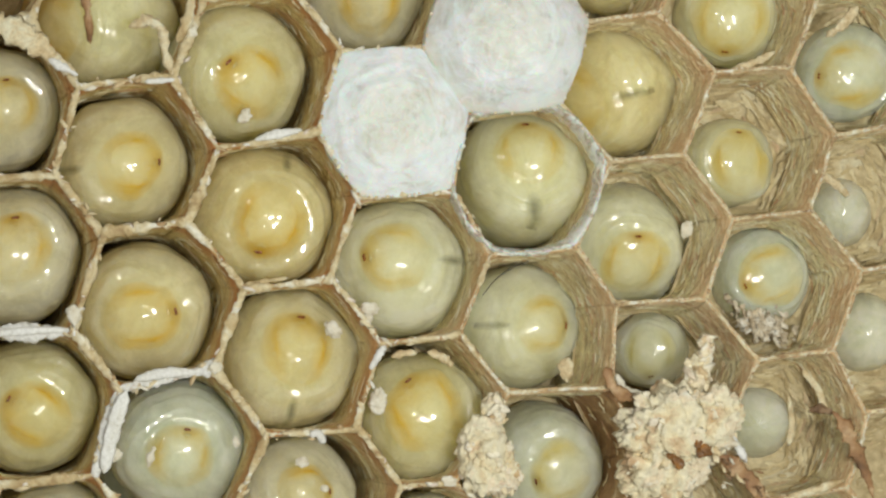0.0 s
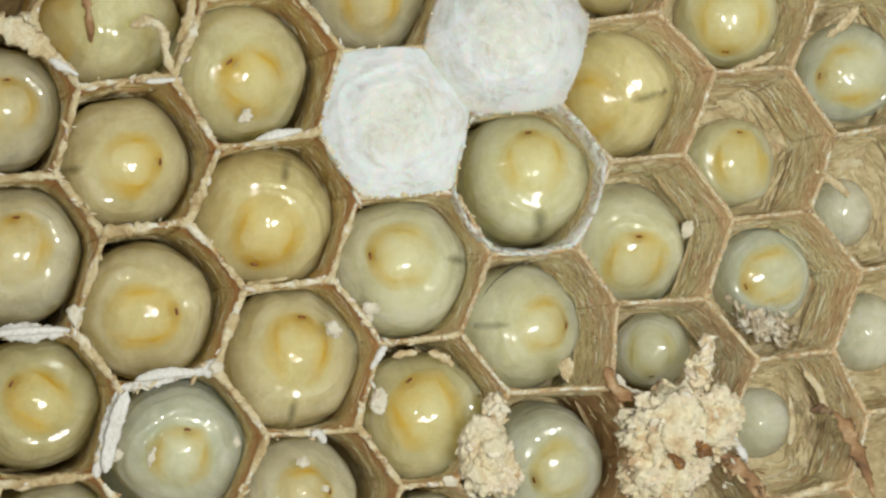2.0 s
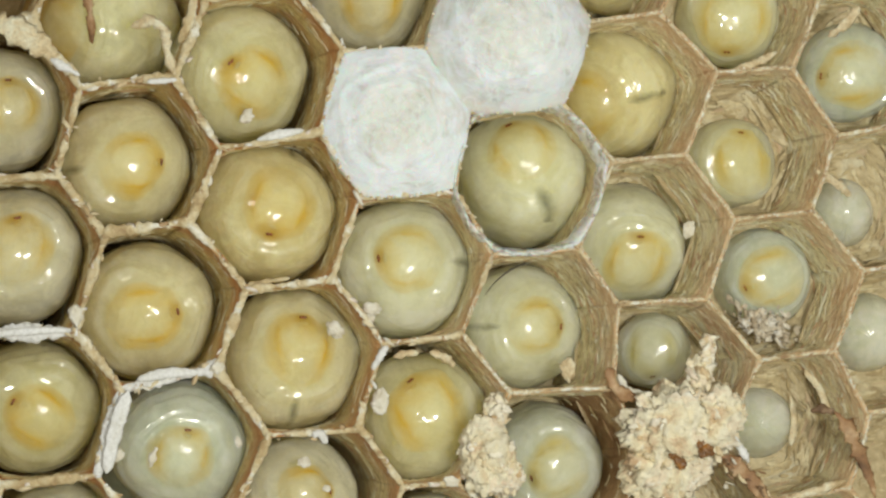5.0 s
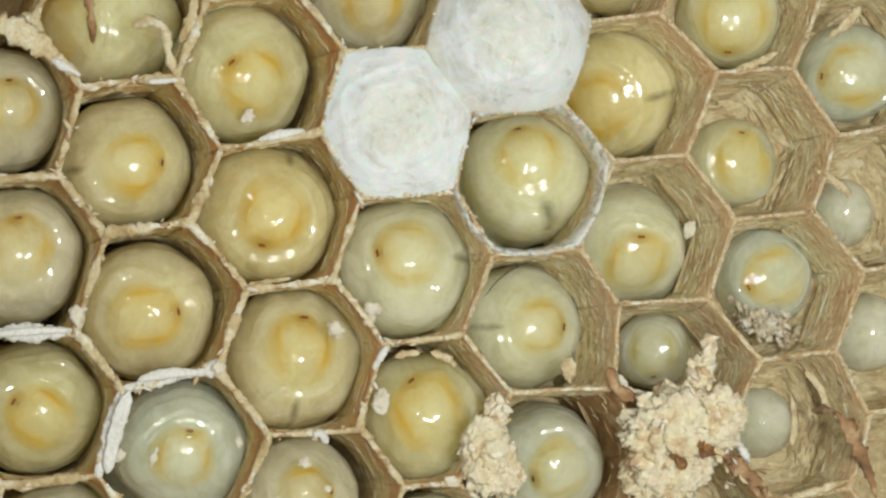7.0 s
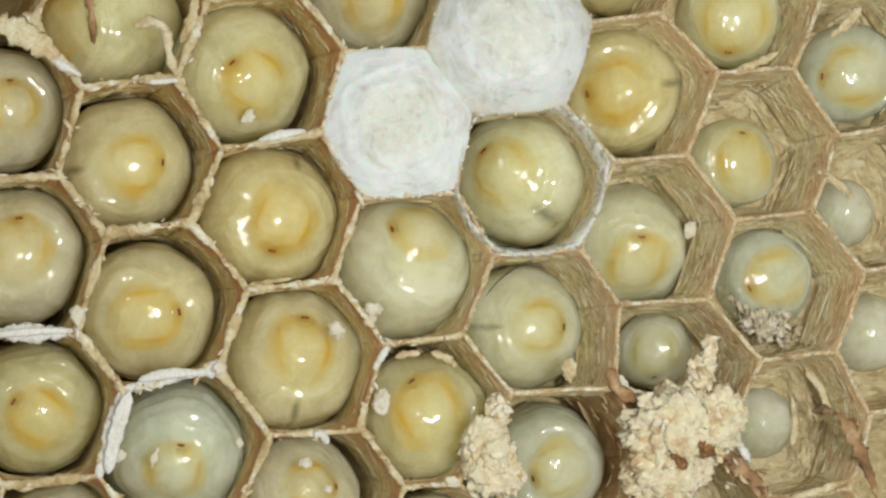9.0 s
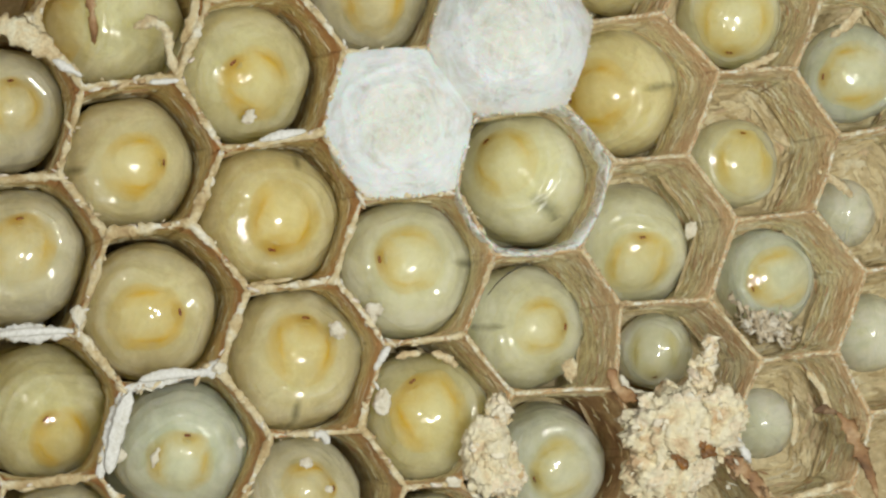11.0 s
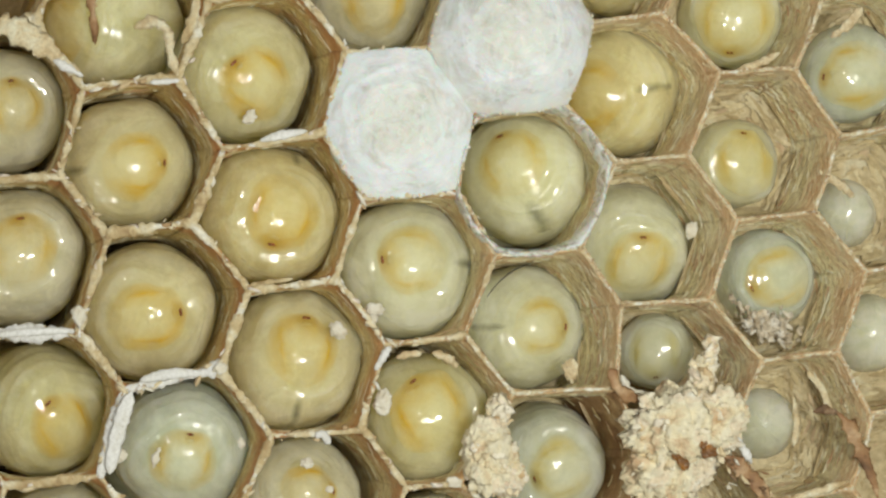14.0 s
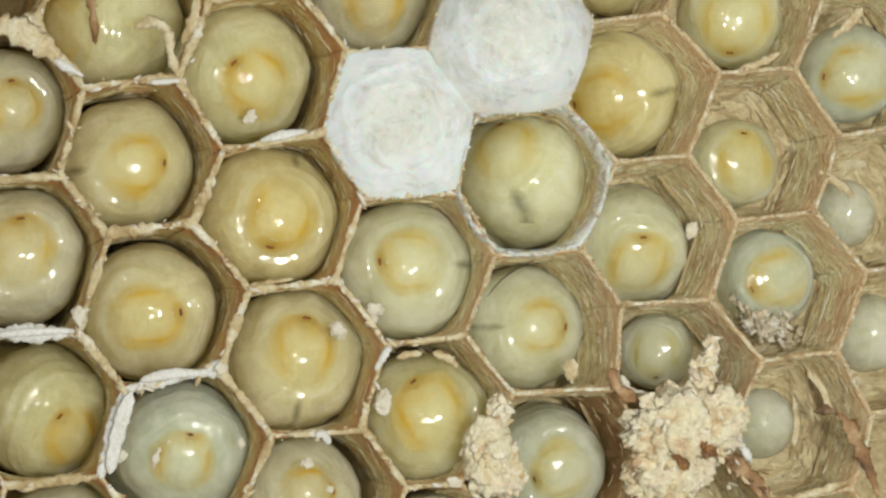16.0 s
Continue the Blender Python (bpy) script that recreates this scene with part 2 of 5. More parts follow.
FLUFF = grains("grey_fluff", [(0.0, (0.50, 0.41, 0.29)), (0.25, (0.70, 0.62, 0.48)), (0.55, (0.80, 0.74, 0.62)), (0.85, (0.92, 0.90, 0.84)), (1.0, (0.74, 0.60, 0.40))])
RIM_WHITE = pulp("white_rim_silk", [(0.3, (0.74, 0.72, 0.65)), (0.45, (0.90, 0.90, 0.88)), (0.68, (0.95, 0.95, 0.95))], 0.6, 900, 0.0001)
RIM_BROWN = pulp("brown_rim_paper", [(0.36, (0.36, 0.22, 0.11)), (0.45, (0.62, 0.48, 0.27)), (0.53, (0.76, 0.66, 0.43)), (0.61, (0.93, 0.90, 0.78))], 0.7, 800)
# the brown and pinkish low stops colour in the shade of its crevices
LUMP = pulp("pale_pulp_lump", [(0.31, (0.46, 0.26, 0.12)), (0.38, (0.77, 0.58, 0.37)), (0.45, (0.92, 0.815, 0.56)), (0.52, (0.94, 0.875, 0.67)), (0.58, (0.90, 0.765, 0.56)), (0.66, (0.95, 0.92, 0.80))], 0.8, 340, 0.0008)


def silk(name, thin=False):
    """Spun white silk: sheets wound in rings, cloudy where the weave is thin, with stray threads."""
    mat, tree, shader = material(name, 0.42)
    place = tree.nodes.new("ShaderNodeTexCoord")
    split = tree.nodes.new("ShaderNodeSeparateXYZ")
    tree.links.new(place.outputs["UV"], split.inputs[0])
    x = calc(tree, "SUBTRACT", split.outputs[0], 0.5)
    y = calc(tree, "SUBTRACT", split.outputs[1], 0.5)
    cloud = fuzz(tree, coords(tree, (1, 1, 1)), 260, 5, 0.62, 0.6)
    patch = fuzz(tree, coords(tree, (1, 1, 1)), 130, 3, 0.5)
    r = calc(tree, "ADD", calc(tree, "SQRT", calc(tree, "ADD", calc(tree, "MULTIPLY", x, x), calc(tree, "MULTIPLY", y, y))), calc(tree, "MULTIPLY", calc(tree, "SUBTRACT", patch, 0.5), 0.16))
    wound = tree.nodes.new("ShaderNodeCombineXYZ")
    tree.links.new(calc(tree, "MULTIPLY", r, 17.0), wound.inputs[0])
    tree.links.new(calc(tree, "MULTIPLY", calc(tree, "ARCTAN2", y, x), 1.9), wound.inputs[1])
    rings = fuzz(tree, wound.outputs[0], 1.0, 5, 0.65, 0.5)
    thread = fuzz(tree, coords(tree, (1, 1, 1)), 1000, 4, 0.6, 2.0)
    fleck = fuzz(tree, coords(tree, (1, 1, 1)), 620, 4, 0.62)
    # the middle is woven thinly and the larva shows through as a faint green grey
    weave = calc(tree, "ADD", calc(tree, "MULTIPLY", cloud, 0.62), calc(tree, "MULTIPLY", rings, 0.38))
    colour = ramp(tree, weave, [(0.37, (0.60, 0.61, 0.59)), (0.44, (0.72, 0.74, 0.74)), (0.50, (0.80, 0.84, 0.88)), (0.56, (0.83, 0.88, 0.93)), (0.63, (0.92, 0.94, 0.96))])
    thinner = calc(tree, "MULTIPLY", calc(tree, "DIVIDE", calc(tree, "SUBTRACT", 0.30, r), 0.14, True), 0.38)
    colour = mix(tree, thinner, colour, (0.66, 0.66, 0.52))
    hem = calc(tree, "MULTIPLY", calc(tree, "DIVIDE", calc(tree, "SUBTRACT", r, 0.42), 0.05, True), calc(tree, "MULTIPLY", patch, 0.9))
    colour = mix(tree, hem, colour, (0.88, 0.81, 0.70))
    colour = mix(tree, calc(tree, "MULTIPLY", ramp(tree, rings, [(0.32, (1, 1, 1)), (0.44, (0, 0, 0))]), 0.22), colour, (0.50, 0.49, 0.46))
    colour = mix(tree, calc(tree, "MULTIPLY", ramp(tree, fleck, [(0.29, (1, 1, 1)), (0.38, (0, 0, 0))]), 0.45), colour, (0.42, 0.40, 0.38))
    colour = mix(tree, calc(tree, "MULTIPLY", ramp(tree, thread, [(0.58, (0, 0, 0)), (0.66, (1, 1, 1))]), 0.5), colour, (0.93, 0.94, 0.95))
    tree.links.new(colour, shader.inputs["Base Color"])
    shader.inputs["Subsurface Weight"].default_value = 0.3
    shader.inputs["Subsurface Scale"].default_value = 0.0008
    height = calc(tree, "ADD", calc(tree, "MULTIPLY", rings, 0.35), calc(tree, "ADD", calc(tree, "MULTIPLY", cloud, 0.4), calc(tree, "MULTIPLY", thread, 0.35)))
    relief(tree, shader, height, 0.0002)
    if thin:
        tree.links.new(ramp(tree, thread, [(0.35, (0.62, 0.60, 0.53)), (0.56, (0.84, 0.85, 0.84))]), shader.inputs["Base Color"])
        holes = calc(tree, "ADD", calc(tree, "MULTIPLY", thread, 0.5), calc(tree, "MULTIPLY", fleck, 0.5))
        lip = calc(tree, "MULTIPLY", calc(tree, "SUBTRACT", calc(tree, "SQRT", calc(tree, "ADD", calc(tree, "MULTIPLY", x, x), calc(tree, "MULTIPLY", y, y))), 0.39), 17.0, True)
        cover = calc(tree, "MULTIPLY", ramp(tree, holes, [(0.40, (0.35, 0.35, 0.35)), (0.54, (1.0, 1.0, 1.0))]), calc(tree, "ADD", 0.08, calc(tree, "MULTIPLY", lip, 0.80)))
        tree.links.new(cover, shader.inputs["Alpha"])
    return mat


def flat_map(ob, mid, wide):
    """Maps a cap or collar from above, its middle at 0.5, 0.5."""
    chart = ob.data.uv_layers.new(name="flat_map")
    for loop in ob.data.loops:
        p = ob.data.vertices[loop.vertex_index].co / MM
        chart.data[loop.index].uv = (0.5 + (p.x - mid.x) / wide, 0.5 + (p.y - mid.y) / wide)
    return ob


SILK = silk("white_cap_silk")
VEIL = silk("thin_white_silk", True)
BASE = pulp("cell_base_pulp", [(0.34, (0.44, 0.34, 0.18)), (0.46, (0.60, 0.49, 0.29)), (0.56, (0.70, 0.59, 0.37)), (0.66, (0.80, 0.73, 0.52))], 0.75, 520, 0.0002)
FLAKE = plain("grey_flake", (0.76, 0.71, 0.60), 0.6, (0.52, 0.45, 0.33))
CRUMB = plain("crumb_white", (0.85, 0.82, 0.73), 0.7, (0.72, 0.66, 0.52))
MANDIBLE = plain("mandible_brown", (0.28, 0.085, 0.02), 0.25, (0.10, 0.03, 0.01), 3000)


def faint(name, colour):
    """A dark line seen through the skin, fading out to both sides."""
    mat, tree, shader = material(name, 0.2)
    shader.inputs["Base Color"].default_value = (*colour, 1)
    place = tree.nodes.new("ShaderNodeTexCoord")
    split = tree.nodes.new("ShaderNodeSeparateXYZ")
    tree.links.new(place.outputs["Generated"], split.inputs[0])
    across = calc(tree, "SUBTRACT", 1.0, calc(tree, "ABSOLUTE", calc(tree, "SUBTRACT", calc(tree, "MULTIPLY", split.outputs[1], 2.0), 1.0)))
    along = calc(tree, "MULTIPLY", calc(tree, "SUBTRACT", 1.0, split.outputs[0]), 3.0, True)
    patchy = ramp(tree, fuzz(tree, coords(tree, (1, 1, 1)), 900, 3), [(0.3, (0.25, 0.25, 0.25)), (0.6, (1, 1, 1))])
    cover = calc(tree, "MULTIPLY", calc(tree, "MULTIPLY", calc(tree, "MULTIPLY", across, 1.1, True), patchy), calc(tree, "MULTIPLY", along, 0.55))
    tree.links.new(cover, shader.inputs["Alpha"])
    return mat


DARK = faint("gut_stripe", (0.10, 0.10, 0.07))
SKINS, FACES = {}, {}
for tone, pale, deep, warm, crown in (
        ("gold", (0.793, 0.705, 0.387), (0.684, 0.596, 0.307), (0.698, 0.585, 0.251), (0.682, 0.471, 0.092)),
        ("cream", (0.782, 0.718, 0.436), (0.668, 0.610, 0.362), (0.690, 0.602, 0.262), (0.682, 0.471, 0.092)),
        ("olive", (0.760, 0.722, 0.427), (0.651, 0.616, 0.347), (0.665, 0.589, 0.269), (0.682, 0.471, 0.092)),
        ("pale", (0.815, 0.805, 0.536), (0.730, 0.715, 0.447), (0.725, 0.668, 0.326), (0.673, 0.519, 0.158)),
        ("milk", (0.780, 0.785, 0.560), (0.688, 0.690, 0.475), (0.700, 0.662, 0.345), (0.673, 0.519, 0.158)),
        ("grey", (0.728, 0.696, 0.492), (0.604, 0.583, 0.416), (0.680, 0.608, 0.296), (0.682, 0.471, 0.092)),
        ("blue", (0.727, 0.791, 0.638), (0.620, 0.684, 0.547), (0.661, 0.665, 0.382), (0.673, 0.519, 0.158)),
        ("clear", (0.723, 0.752, 0.606), (0.621, 0.650, 0.504), (0.661, 0.652, 0.414), (0.634, 0.528, 0.194)),
        ("glass", (0.789, 0.789, 0.608), (0.685, 0.711, 0.517), (0.646, 0.637, 0.392), (0.563, 0.502, 0.202))):
    SKINS[tone] = skin("skin_" + tone, pale, deep, warm, crown, (0.70, 0.43, 0.02) if tone not in ("glass", "clear") else (0.46, 0.38, 0.14), 0.35 if tone in ("pale", "milk", "blue", "glass", "clear") else 0.65)
    FACES[tone] = plain("face_" + tone, tuple(0.35 * a + 0.65 * b for a, b in zip(crown, warm)), 0.14, crown, 900)
    wet(FACES[tone].node_tree.nodes["Principled BSDF"], 0.3)
TABLE = plain("table_board", (0.30, 0.22, 0.15), 0.6, scale=60)


# ---- building helpers ----
def mesh_of(name, bm, mat, smooth=True):
    data = bpy.data.meshes.new(name)
    bm.normal_update()
    bm.to_mesh(data)
    bm.free()
    data.materials.append(mat)
    if smooth:
        data.polygons.foreach_set("use_smooth", [True] * len(data.polygons))
    return data


def part(name, bm, mat, parent, label="", smooth=True):
    ob = new(name, mesh_of(name, bm, mat, smooth))
    ob.parent = parent
    return tagged(ob, label)


def skin_grid(bm, rows, closed=True, cap=True):
    """Quads between rows of points; each row goes round when closed."""
    made = [[bm.verts.new(p) for p in row] for row in rows]
    n = len(rows[0])
    for a, b in zip(made, made[1:]):
        for k in range(n if closed else n - 1):
            bm.faces.new((a[k], a[(k + 1) % n], b[(k + 1) % n], b[k]))
    if cap and closed:
        bm.faces.new(made[0][::-1])
        bm.faces.new(made[-1])
    return made


def wobble(p, scale, seed=0.0):
    return noise.noise(Vector(p) * scale + Vector((seed, seed * 1.7, -seed)))


# ---- the comb's plan ----
ORIGIN = Vector((-18.134, 5.252))
STEP_U = Vector((8.136, -3.183))
STEP_V = Vector((1.181, -8.709))
UNEVEN = {}
UNEVEN.update({
    ('Q', -1, 0): (-0.39, 0.03),
    ('P', -1, 0): (0.25, -0.35),
    ('Q', -1, 1): (-0.09, 0.20),
    ('Q', -1, 2): (-0.24, -0.05),
    ('P', -1, 1): (0.20, -0.74),
    ('P', -1, 2): (0.30, -0.32),
})
UNEVEN.update({
    ('Q', 0, 0): (-0.38, -0.17),
    ('P', 0, 0): (-0.26, 0.16),
    ('Q', 0, 1): (-0.00, 0.22),
    ('Q', 0, 2): (0.14, 0.36),
    ('P', 0, 1): (0.22, 0.29),
})
UNEVEN.update({
    ('P', 1, -1): (0.58, 0.16),
    ('Q', 1, -1): (-0.07, 0.24),
    ('Q', 1, 0): (-0.14, 0.18),
    ('P', 1, 0): (0.13, 0.06),
    ('Q', 1, 1): (0.02, 0.20),
    ('P', 1, 1): (0.52, -0.04),
    ('Q', 1, 2): (0.07, 0.37),
})
UNEVEN.update({
    ('P', 2, -2): (0.05, -0.27),
    ('P', 2, -1): (0.56, -0.19),
    ('Q', 2, -1): (-0.53, -0.00),
    ('Q', 2, 0): (-0.25, 0.01),
    ('P', 2, 0): (-0.17, -0.01),
    ('Q', 2, 1): (-0.32, 0.41),
    ('P', 2, 1): (-1.67, -0.22),
})
UNEVEN.update({
    ('Q', 3, -2): (-0.07, 0.10),
    ('P', 3, -2): (0.28, -0.18),
    ('Q', 3, -1): (0.37, 0.28),
    ('P', 3, -1): (0.17, -0.28),
    ('Q', 3, 0): (-0.49, 0.25),
    ('P', 3, 0): (1.06, -0.10),
})
UNEVEN.update({
    ('P', 4, -3): (-0.42, 0.02),
    ('Q', 4, -2): (0.09, 0.43),
    ('P', 4, -1): (0.14, -0.21),
    ('Q', 4, 0): (0.45, -0.01),
})
UNEVEN.update({
    ('Q', 5, -2): (-0.18, -0.17),
    ('P', 5, -2): (0.02, -0.19),
    ('Q', 5, -1): (0.29, 0.03),
    ('P', 5, -1): (0.30, -0.24),
    ('Q', 5, 0): (-0.60, -0.23),
})

DEPTH = 17.0


def base_depth(x):
    """Young cells at one side of the comb are shallower."""
    return 13.0 - 6.0 * min(1.0, max(0.0, (x + 4) / 14)) - 1.5 * min(1.0, max(0.0, (x - 10) / 9))


def lean(x):
    """How far the cells slant for each millimetre of depth: the comb bulges, so they fan out to one side."""
    k = min(1.0, max(0.0, (x + 3) / 16))
    return Vector((-0.15 - 0.05 * k, -0.03 - 0.05 * k))


def corner(kind, i, j):
    """Where three cells meet: P below, Q beside the line to the next cell."""
    a, b = (1 / 3, 1 / 3) if kind == "P" else (2 / 3, -1 / 3)
    return ORIGIN + STEP_U * (i + a) + STEP_V * (j + b) + Vector(UNEVEN.get((kind, i, j), (0, 0)))


def corners(i, j):
    return [("Q", i, j), ("P", i, j), ("Q", i - 1, j + 1), ("P", i - 1, j), ("Q", i - 1, j), ("P", i, j - 1)]


def middle(i, j):
    ring = [corner(*k) for k in corners(i, j)]
    return sum(ring, Vector((0, 0))) / 6


CELLS = []
for i in range(-4, 10):
    for j in range(-8, 9):
        spot = ORIGIN + STEP_U * i + STEP_V * j
        if -35 < spot.x < 37 and -23 < spot.y < 23:
            CELLS.append((i, j))

# ---- table and comb ----
bm = bmesh.new()
bmesh.ops.create_grid(bm, x_segments=8, y_segments=8, size=0.15)
bmesh.ops.translate(bm, verts=bm.verts, vec=(0, 0, -(DEPTH + 1.2) * MM))
tagged(new("floor", mesh_of("floor", bm, TABLE)), "plain brown board under the comb", "table top", kind="structure")

comb = tagged(new("paper_comb"), "opened wasp comb of brown chewed paper full of larvae", "comb", kind="structure")


def rim_style(p):
    """Rims are thick and cream at one end of the comb, thin and brown at the other."""
    k = min(1.0, max(0.0, (p.x + 12) / 20))
    return 0.235 * (1 - k) + 0.070 * k


# two walls of a cell are red-brown: rust stain plus the lump's shade, in colour
STAIN_SHADED = {(("P", 3, 0), ("Q", 3, 1)), (("P", 3, 1), ("Q", 3, 1))}
WHITE_EDGES = {(("P", -1, 2), ("Q", -1, 2)), (("P", 0, 1), ("Q", -1, 2)), (("P", -1, 1), ("Q", -2, 2))}


def wall_face(a, b, seed, k, d, way):
    """A point of one face of the wall: k along it, d below its top, way the side."""
    along = b - a
    side = Vector((-along.y, along.x)).normalized()
    foot = a + along * k
    edge = min(k, 1 - k) * along.length
    bow = 0.16 * math.sin(math.pi * k) * wobble((seed, 0.3, 0.7), 1.0)
    top = 0.14 * wobble((foot.x, foot.y, seed), 0.9) + 0.09 * wobble((foot.x, foot.y, seed), 3.6)
    thick = 0.10 + (0.24 * math.exp(-edge / 0.4) + 0.42 * math.exp(-edge / 0.8) * min(1, d / 4)) * min(1, d / 0.6) + 0.03 * math.exp(-d / 0.3)
    rough = 0.060 * wobble((foot.x, foot.y, -d * 2.2), 1.1, way * 3 + seed) + 0.030 * wobble((foot.x, foot.y, -d * 3), 3.2, way)
    bend = 0.10 * wobble((foot.x, foot.y, -d), 0.25, 9.0)
    q = foot + side * (way * (thick + rough) + bow + bend) + lean(foot.x) * d
    return Vector((q.x, q.y, top - d))


def wall_mesh(a, b, seed):
    """One paper wall between two corners, thicker at its ends and ragged at its top."""
    bm = bmesh.new()
    n = 22
    depths = (0.0, 0.12, 0.3, 0.55, 0.85, 1.25, 1.75, 2.3, 2.9, 3.6, 4.4, 5.4, 7.0, 9.5, 13.0, DEPTH)
    rows = []
    for s in range(n + 1):
        row = []
        for way in (1, -1):
            ring = [wall_face(a, b, seed, s / n, d, way) * MM for d in depths]
            row += ring if way == 1 else ring[::-1]
        rows.append(row)
    skin_grid(bm, rows)
    return bm


def fibre_mesh(a, b, seed, count):
    """Wood fibres lying along both faces of a wall, a few of them lifting off."""
    rng = random.Random(int(seed * 100))
    bm = bmesh.new()
    side = Vector((a.y - b.y, b.x - a.x, 0)).normalized()
    for way in (1, -1):
        for q in range(count):
            k, d = rng.uniform(0.0, 0.85), 0.3 + 6.8 * rng.random() ** 0.8
            span, slope = rng.uniform(0.10, 0.34), rng.uniform(-0.22, 0.22)
            wide, lift = rng.uniform(0.025, 0.085), rng.choice((0.0, 0.0, 0.0, 0.05))
            if q % 3 == 1:
                span, wide = rng.uniform(0.08, 0.20), rng.uniform(0.07, 0.15)
            if q % 7 == 3:
                span, slope = rng.uniform(0.05, 0.11), rng.uniform(-0.5, 0.5)
                wide, lift = rng.uniform(0.10, 0.22), rng.choice((0.0, 0.08))
            rows = []
            for s in range(7):
                f = s / 6
                dd = max(0.15, d + slope * (f - 0.5) + 0.12 * wobble((q, f * 2, seed), 1.3))
                p = wall_face(a, b, seed, min(0.99, k + span * f), dd, way)
                w = wide * (0.35 + 0.65 * math.sin(math.pi * (0.1 + 0.8 * f)))
                p = p + side * (way * (0.012 + lift * f * f))
                rows.append([(p + Vector((0, 0, w))) * MM, (p + side * way * min(0.06, w * 0.8)) * MM, (p - Vector((0, 0, w))) * MM])
            skin_grid(bm, rows, closed=True)
    return bm


def rim_mesh(a, b, seed, size, gap=False):
    """The beaded lip along the top of a wall."""
    bm = bmesh.new()
    along = b - a
    side = Vector((-along.y, along.x)).normalized()
    n, m = 40, 9
    rows = []
    for s in range(n + 1):
        k = -0.02 + 1.04 * s / n
        foot = a + along * k
        bow = 0.16 * math.sin(math.pi * min(1, max(0, k))) * wobble((seed, 0.3, 0.7), 1.0) + 0.10 * wobble((foot.x, foot.y, 0), 0.25, 9.0)
        top = 0.14 * wobble((foot.x, foot.y, seed), 0.9) + 0.09 * wobble((foot.x, foot.y, seed), 3.6)
        fat = size * (0.95 + 1.1 * wobble((foot.x, foot.y, 2.0), 0.55) + 0.25 * wobble((foot.x, foot.y, 5.0), 2.0))
        if size < 0.13:
            fat = size * (0.75 + 1.9 * wobble((foot.x, foot.y, 2.0), 0.9) + 1.1 * wobble((foot.x, foot.y, 5.0), 2.8))
        fat = max(0.05 if size > 0.13 else 0.02, fat)
        row = []
        for q in range(m):
            t = 2 * math.pi * q / m
            r = fat * (1 + 0.60 * wobble((foot.x * 1.0, foot.y, math.cos(t) * 0.4 + math.sin(t) * 0.3), 3.4, seed))
            p = foot + side * (bow + r * math.cos(t))
            row.append(Vector((p.x, p.y, top + 0.55 * r * math.sin(t))) * MM)
        rows.append(row)
    skin_grid(bm, rows)
    return bm


def grain_mesh(a, b, seed, size, count):
    """Crumbs and slivers of pulp clinging to a lip: fat and round on thick rims, thin and long on thin ones."""
    rng = random.Random(int(seed * 100) + 7)
    bm = bmesh.new()
    along = b - a
    go = along.normalized()
    side = Vector((-go.y, go.x))
    for q in range(count):
        k = rng.random()
        foot = a + along * k
        bow = 0.16 * math.sin(math.pi * k) * wobble((seed, 0.3, 0.7), 1.0) + 0.10 * wobble((foot.x, foot.y, 0), 0.25, 9.0)
        top = 0.14 * wobble((foot.x, foot.y, seed), 0.9) + 0.09 * wobble((foot.x, foot.y, seed), 3.6)
        thick = size > 0.13
        g = rng.uniform(0.04, 0.13) * (0.6 + 0.8 * rng.random()) if thick else rng.uniform(0.02, 0.06)
        long = g * rng.uniform(1.2, 4.0) if thick else g * rng.uniform(1.5, 5.0)
        p = foot + side * (bow + rng.gauss(0, 0.55) * size)
        turn = rng.gauss(0, 0.5)
        u = go * math.cos(turn) + side * math.sin(turn)
        v = Vector((-u.y, u.x))
        made = bmesh.ops.create_icosphere(bm, subdivisions=1, radius=1.0)
        for vert in made["verts"]:
            c = vert.co * (1 + 0.7 * wobble(vert.co, 1.3, q * 0.77 + seed))
            w = p + u * (c.x * long) + v * (c.y * g)
            vert.co = Vector((w.x, w.y, top + 0.5 * size * rng.uniform(0.4, 1.0) + c.z * g * 0.35)) * MM
    return bm


walls = {}
for cell in CELLS:
    ring = corners(*cell)
    for k in range(6):
        ends = tuple(sorted((ring[k], ring[(k + 1) % 6])))
        walls.setdefault(ends, None)
for count, ends in enumerate(sorted(walls)):
    a, b = corner(*ends[0]), corner(*ends[1])
    wall = part("cell_wall", wall_mesh(a, b, count * 0.37), STAIN_SHADE if ends in STAIN_SHADED else PAPER, comb, "red-brown stained paper wall with painted shade" if ends in STAIN_SHADED else "")
    size = rim_style((a + b) / 2)
    mat = RIM if size > 0.13 else RIM_BROWN
    if ends in WHITE_EDGES:
        mat, size = RIM_WHITE, size * 1.6
    part("rim", rim_mesh(a, b, count * 0.37, size), mat, wall)
    if abs((a + b).x) < 64 and abs((a + b).y) < 40:
        tagged(part("pulp_grains", grain_mesh(a, b, count * 0.37, size, 16 if size > 0.13 else 44), GRAIN if size > 0.13 else GRAIN_BROWN, wall, "crumbs of dried pulp on the rim"), kind="stuff")
    dense = 100 if (a + b).x > 4 else 44
    dense = 14 if ends in STAIN_SHADED else dense
    tagged(part("fibres", fibre_mesh(a, b, count * 0.37, dense), FIBRE, wall, "loose straw fibres on the paper", False), kind="stuff")

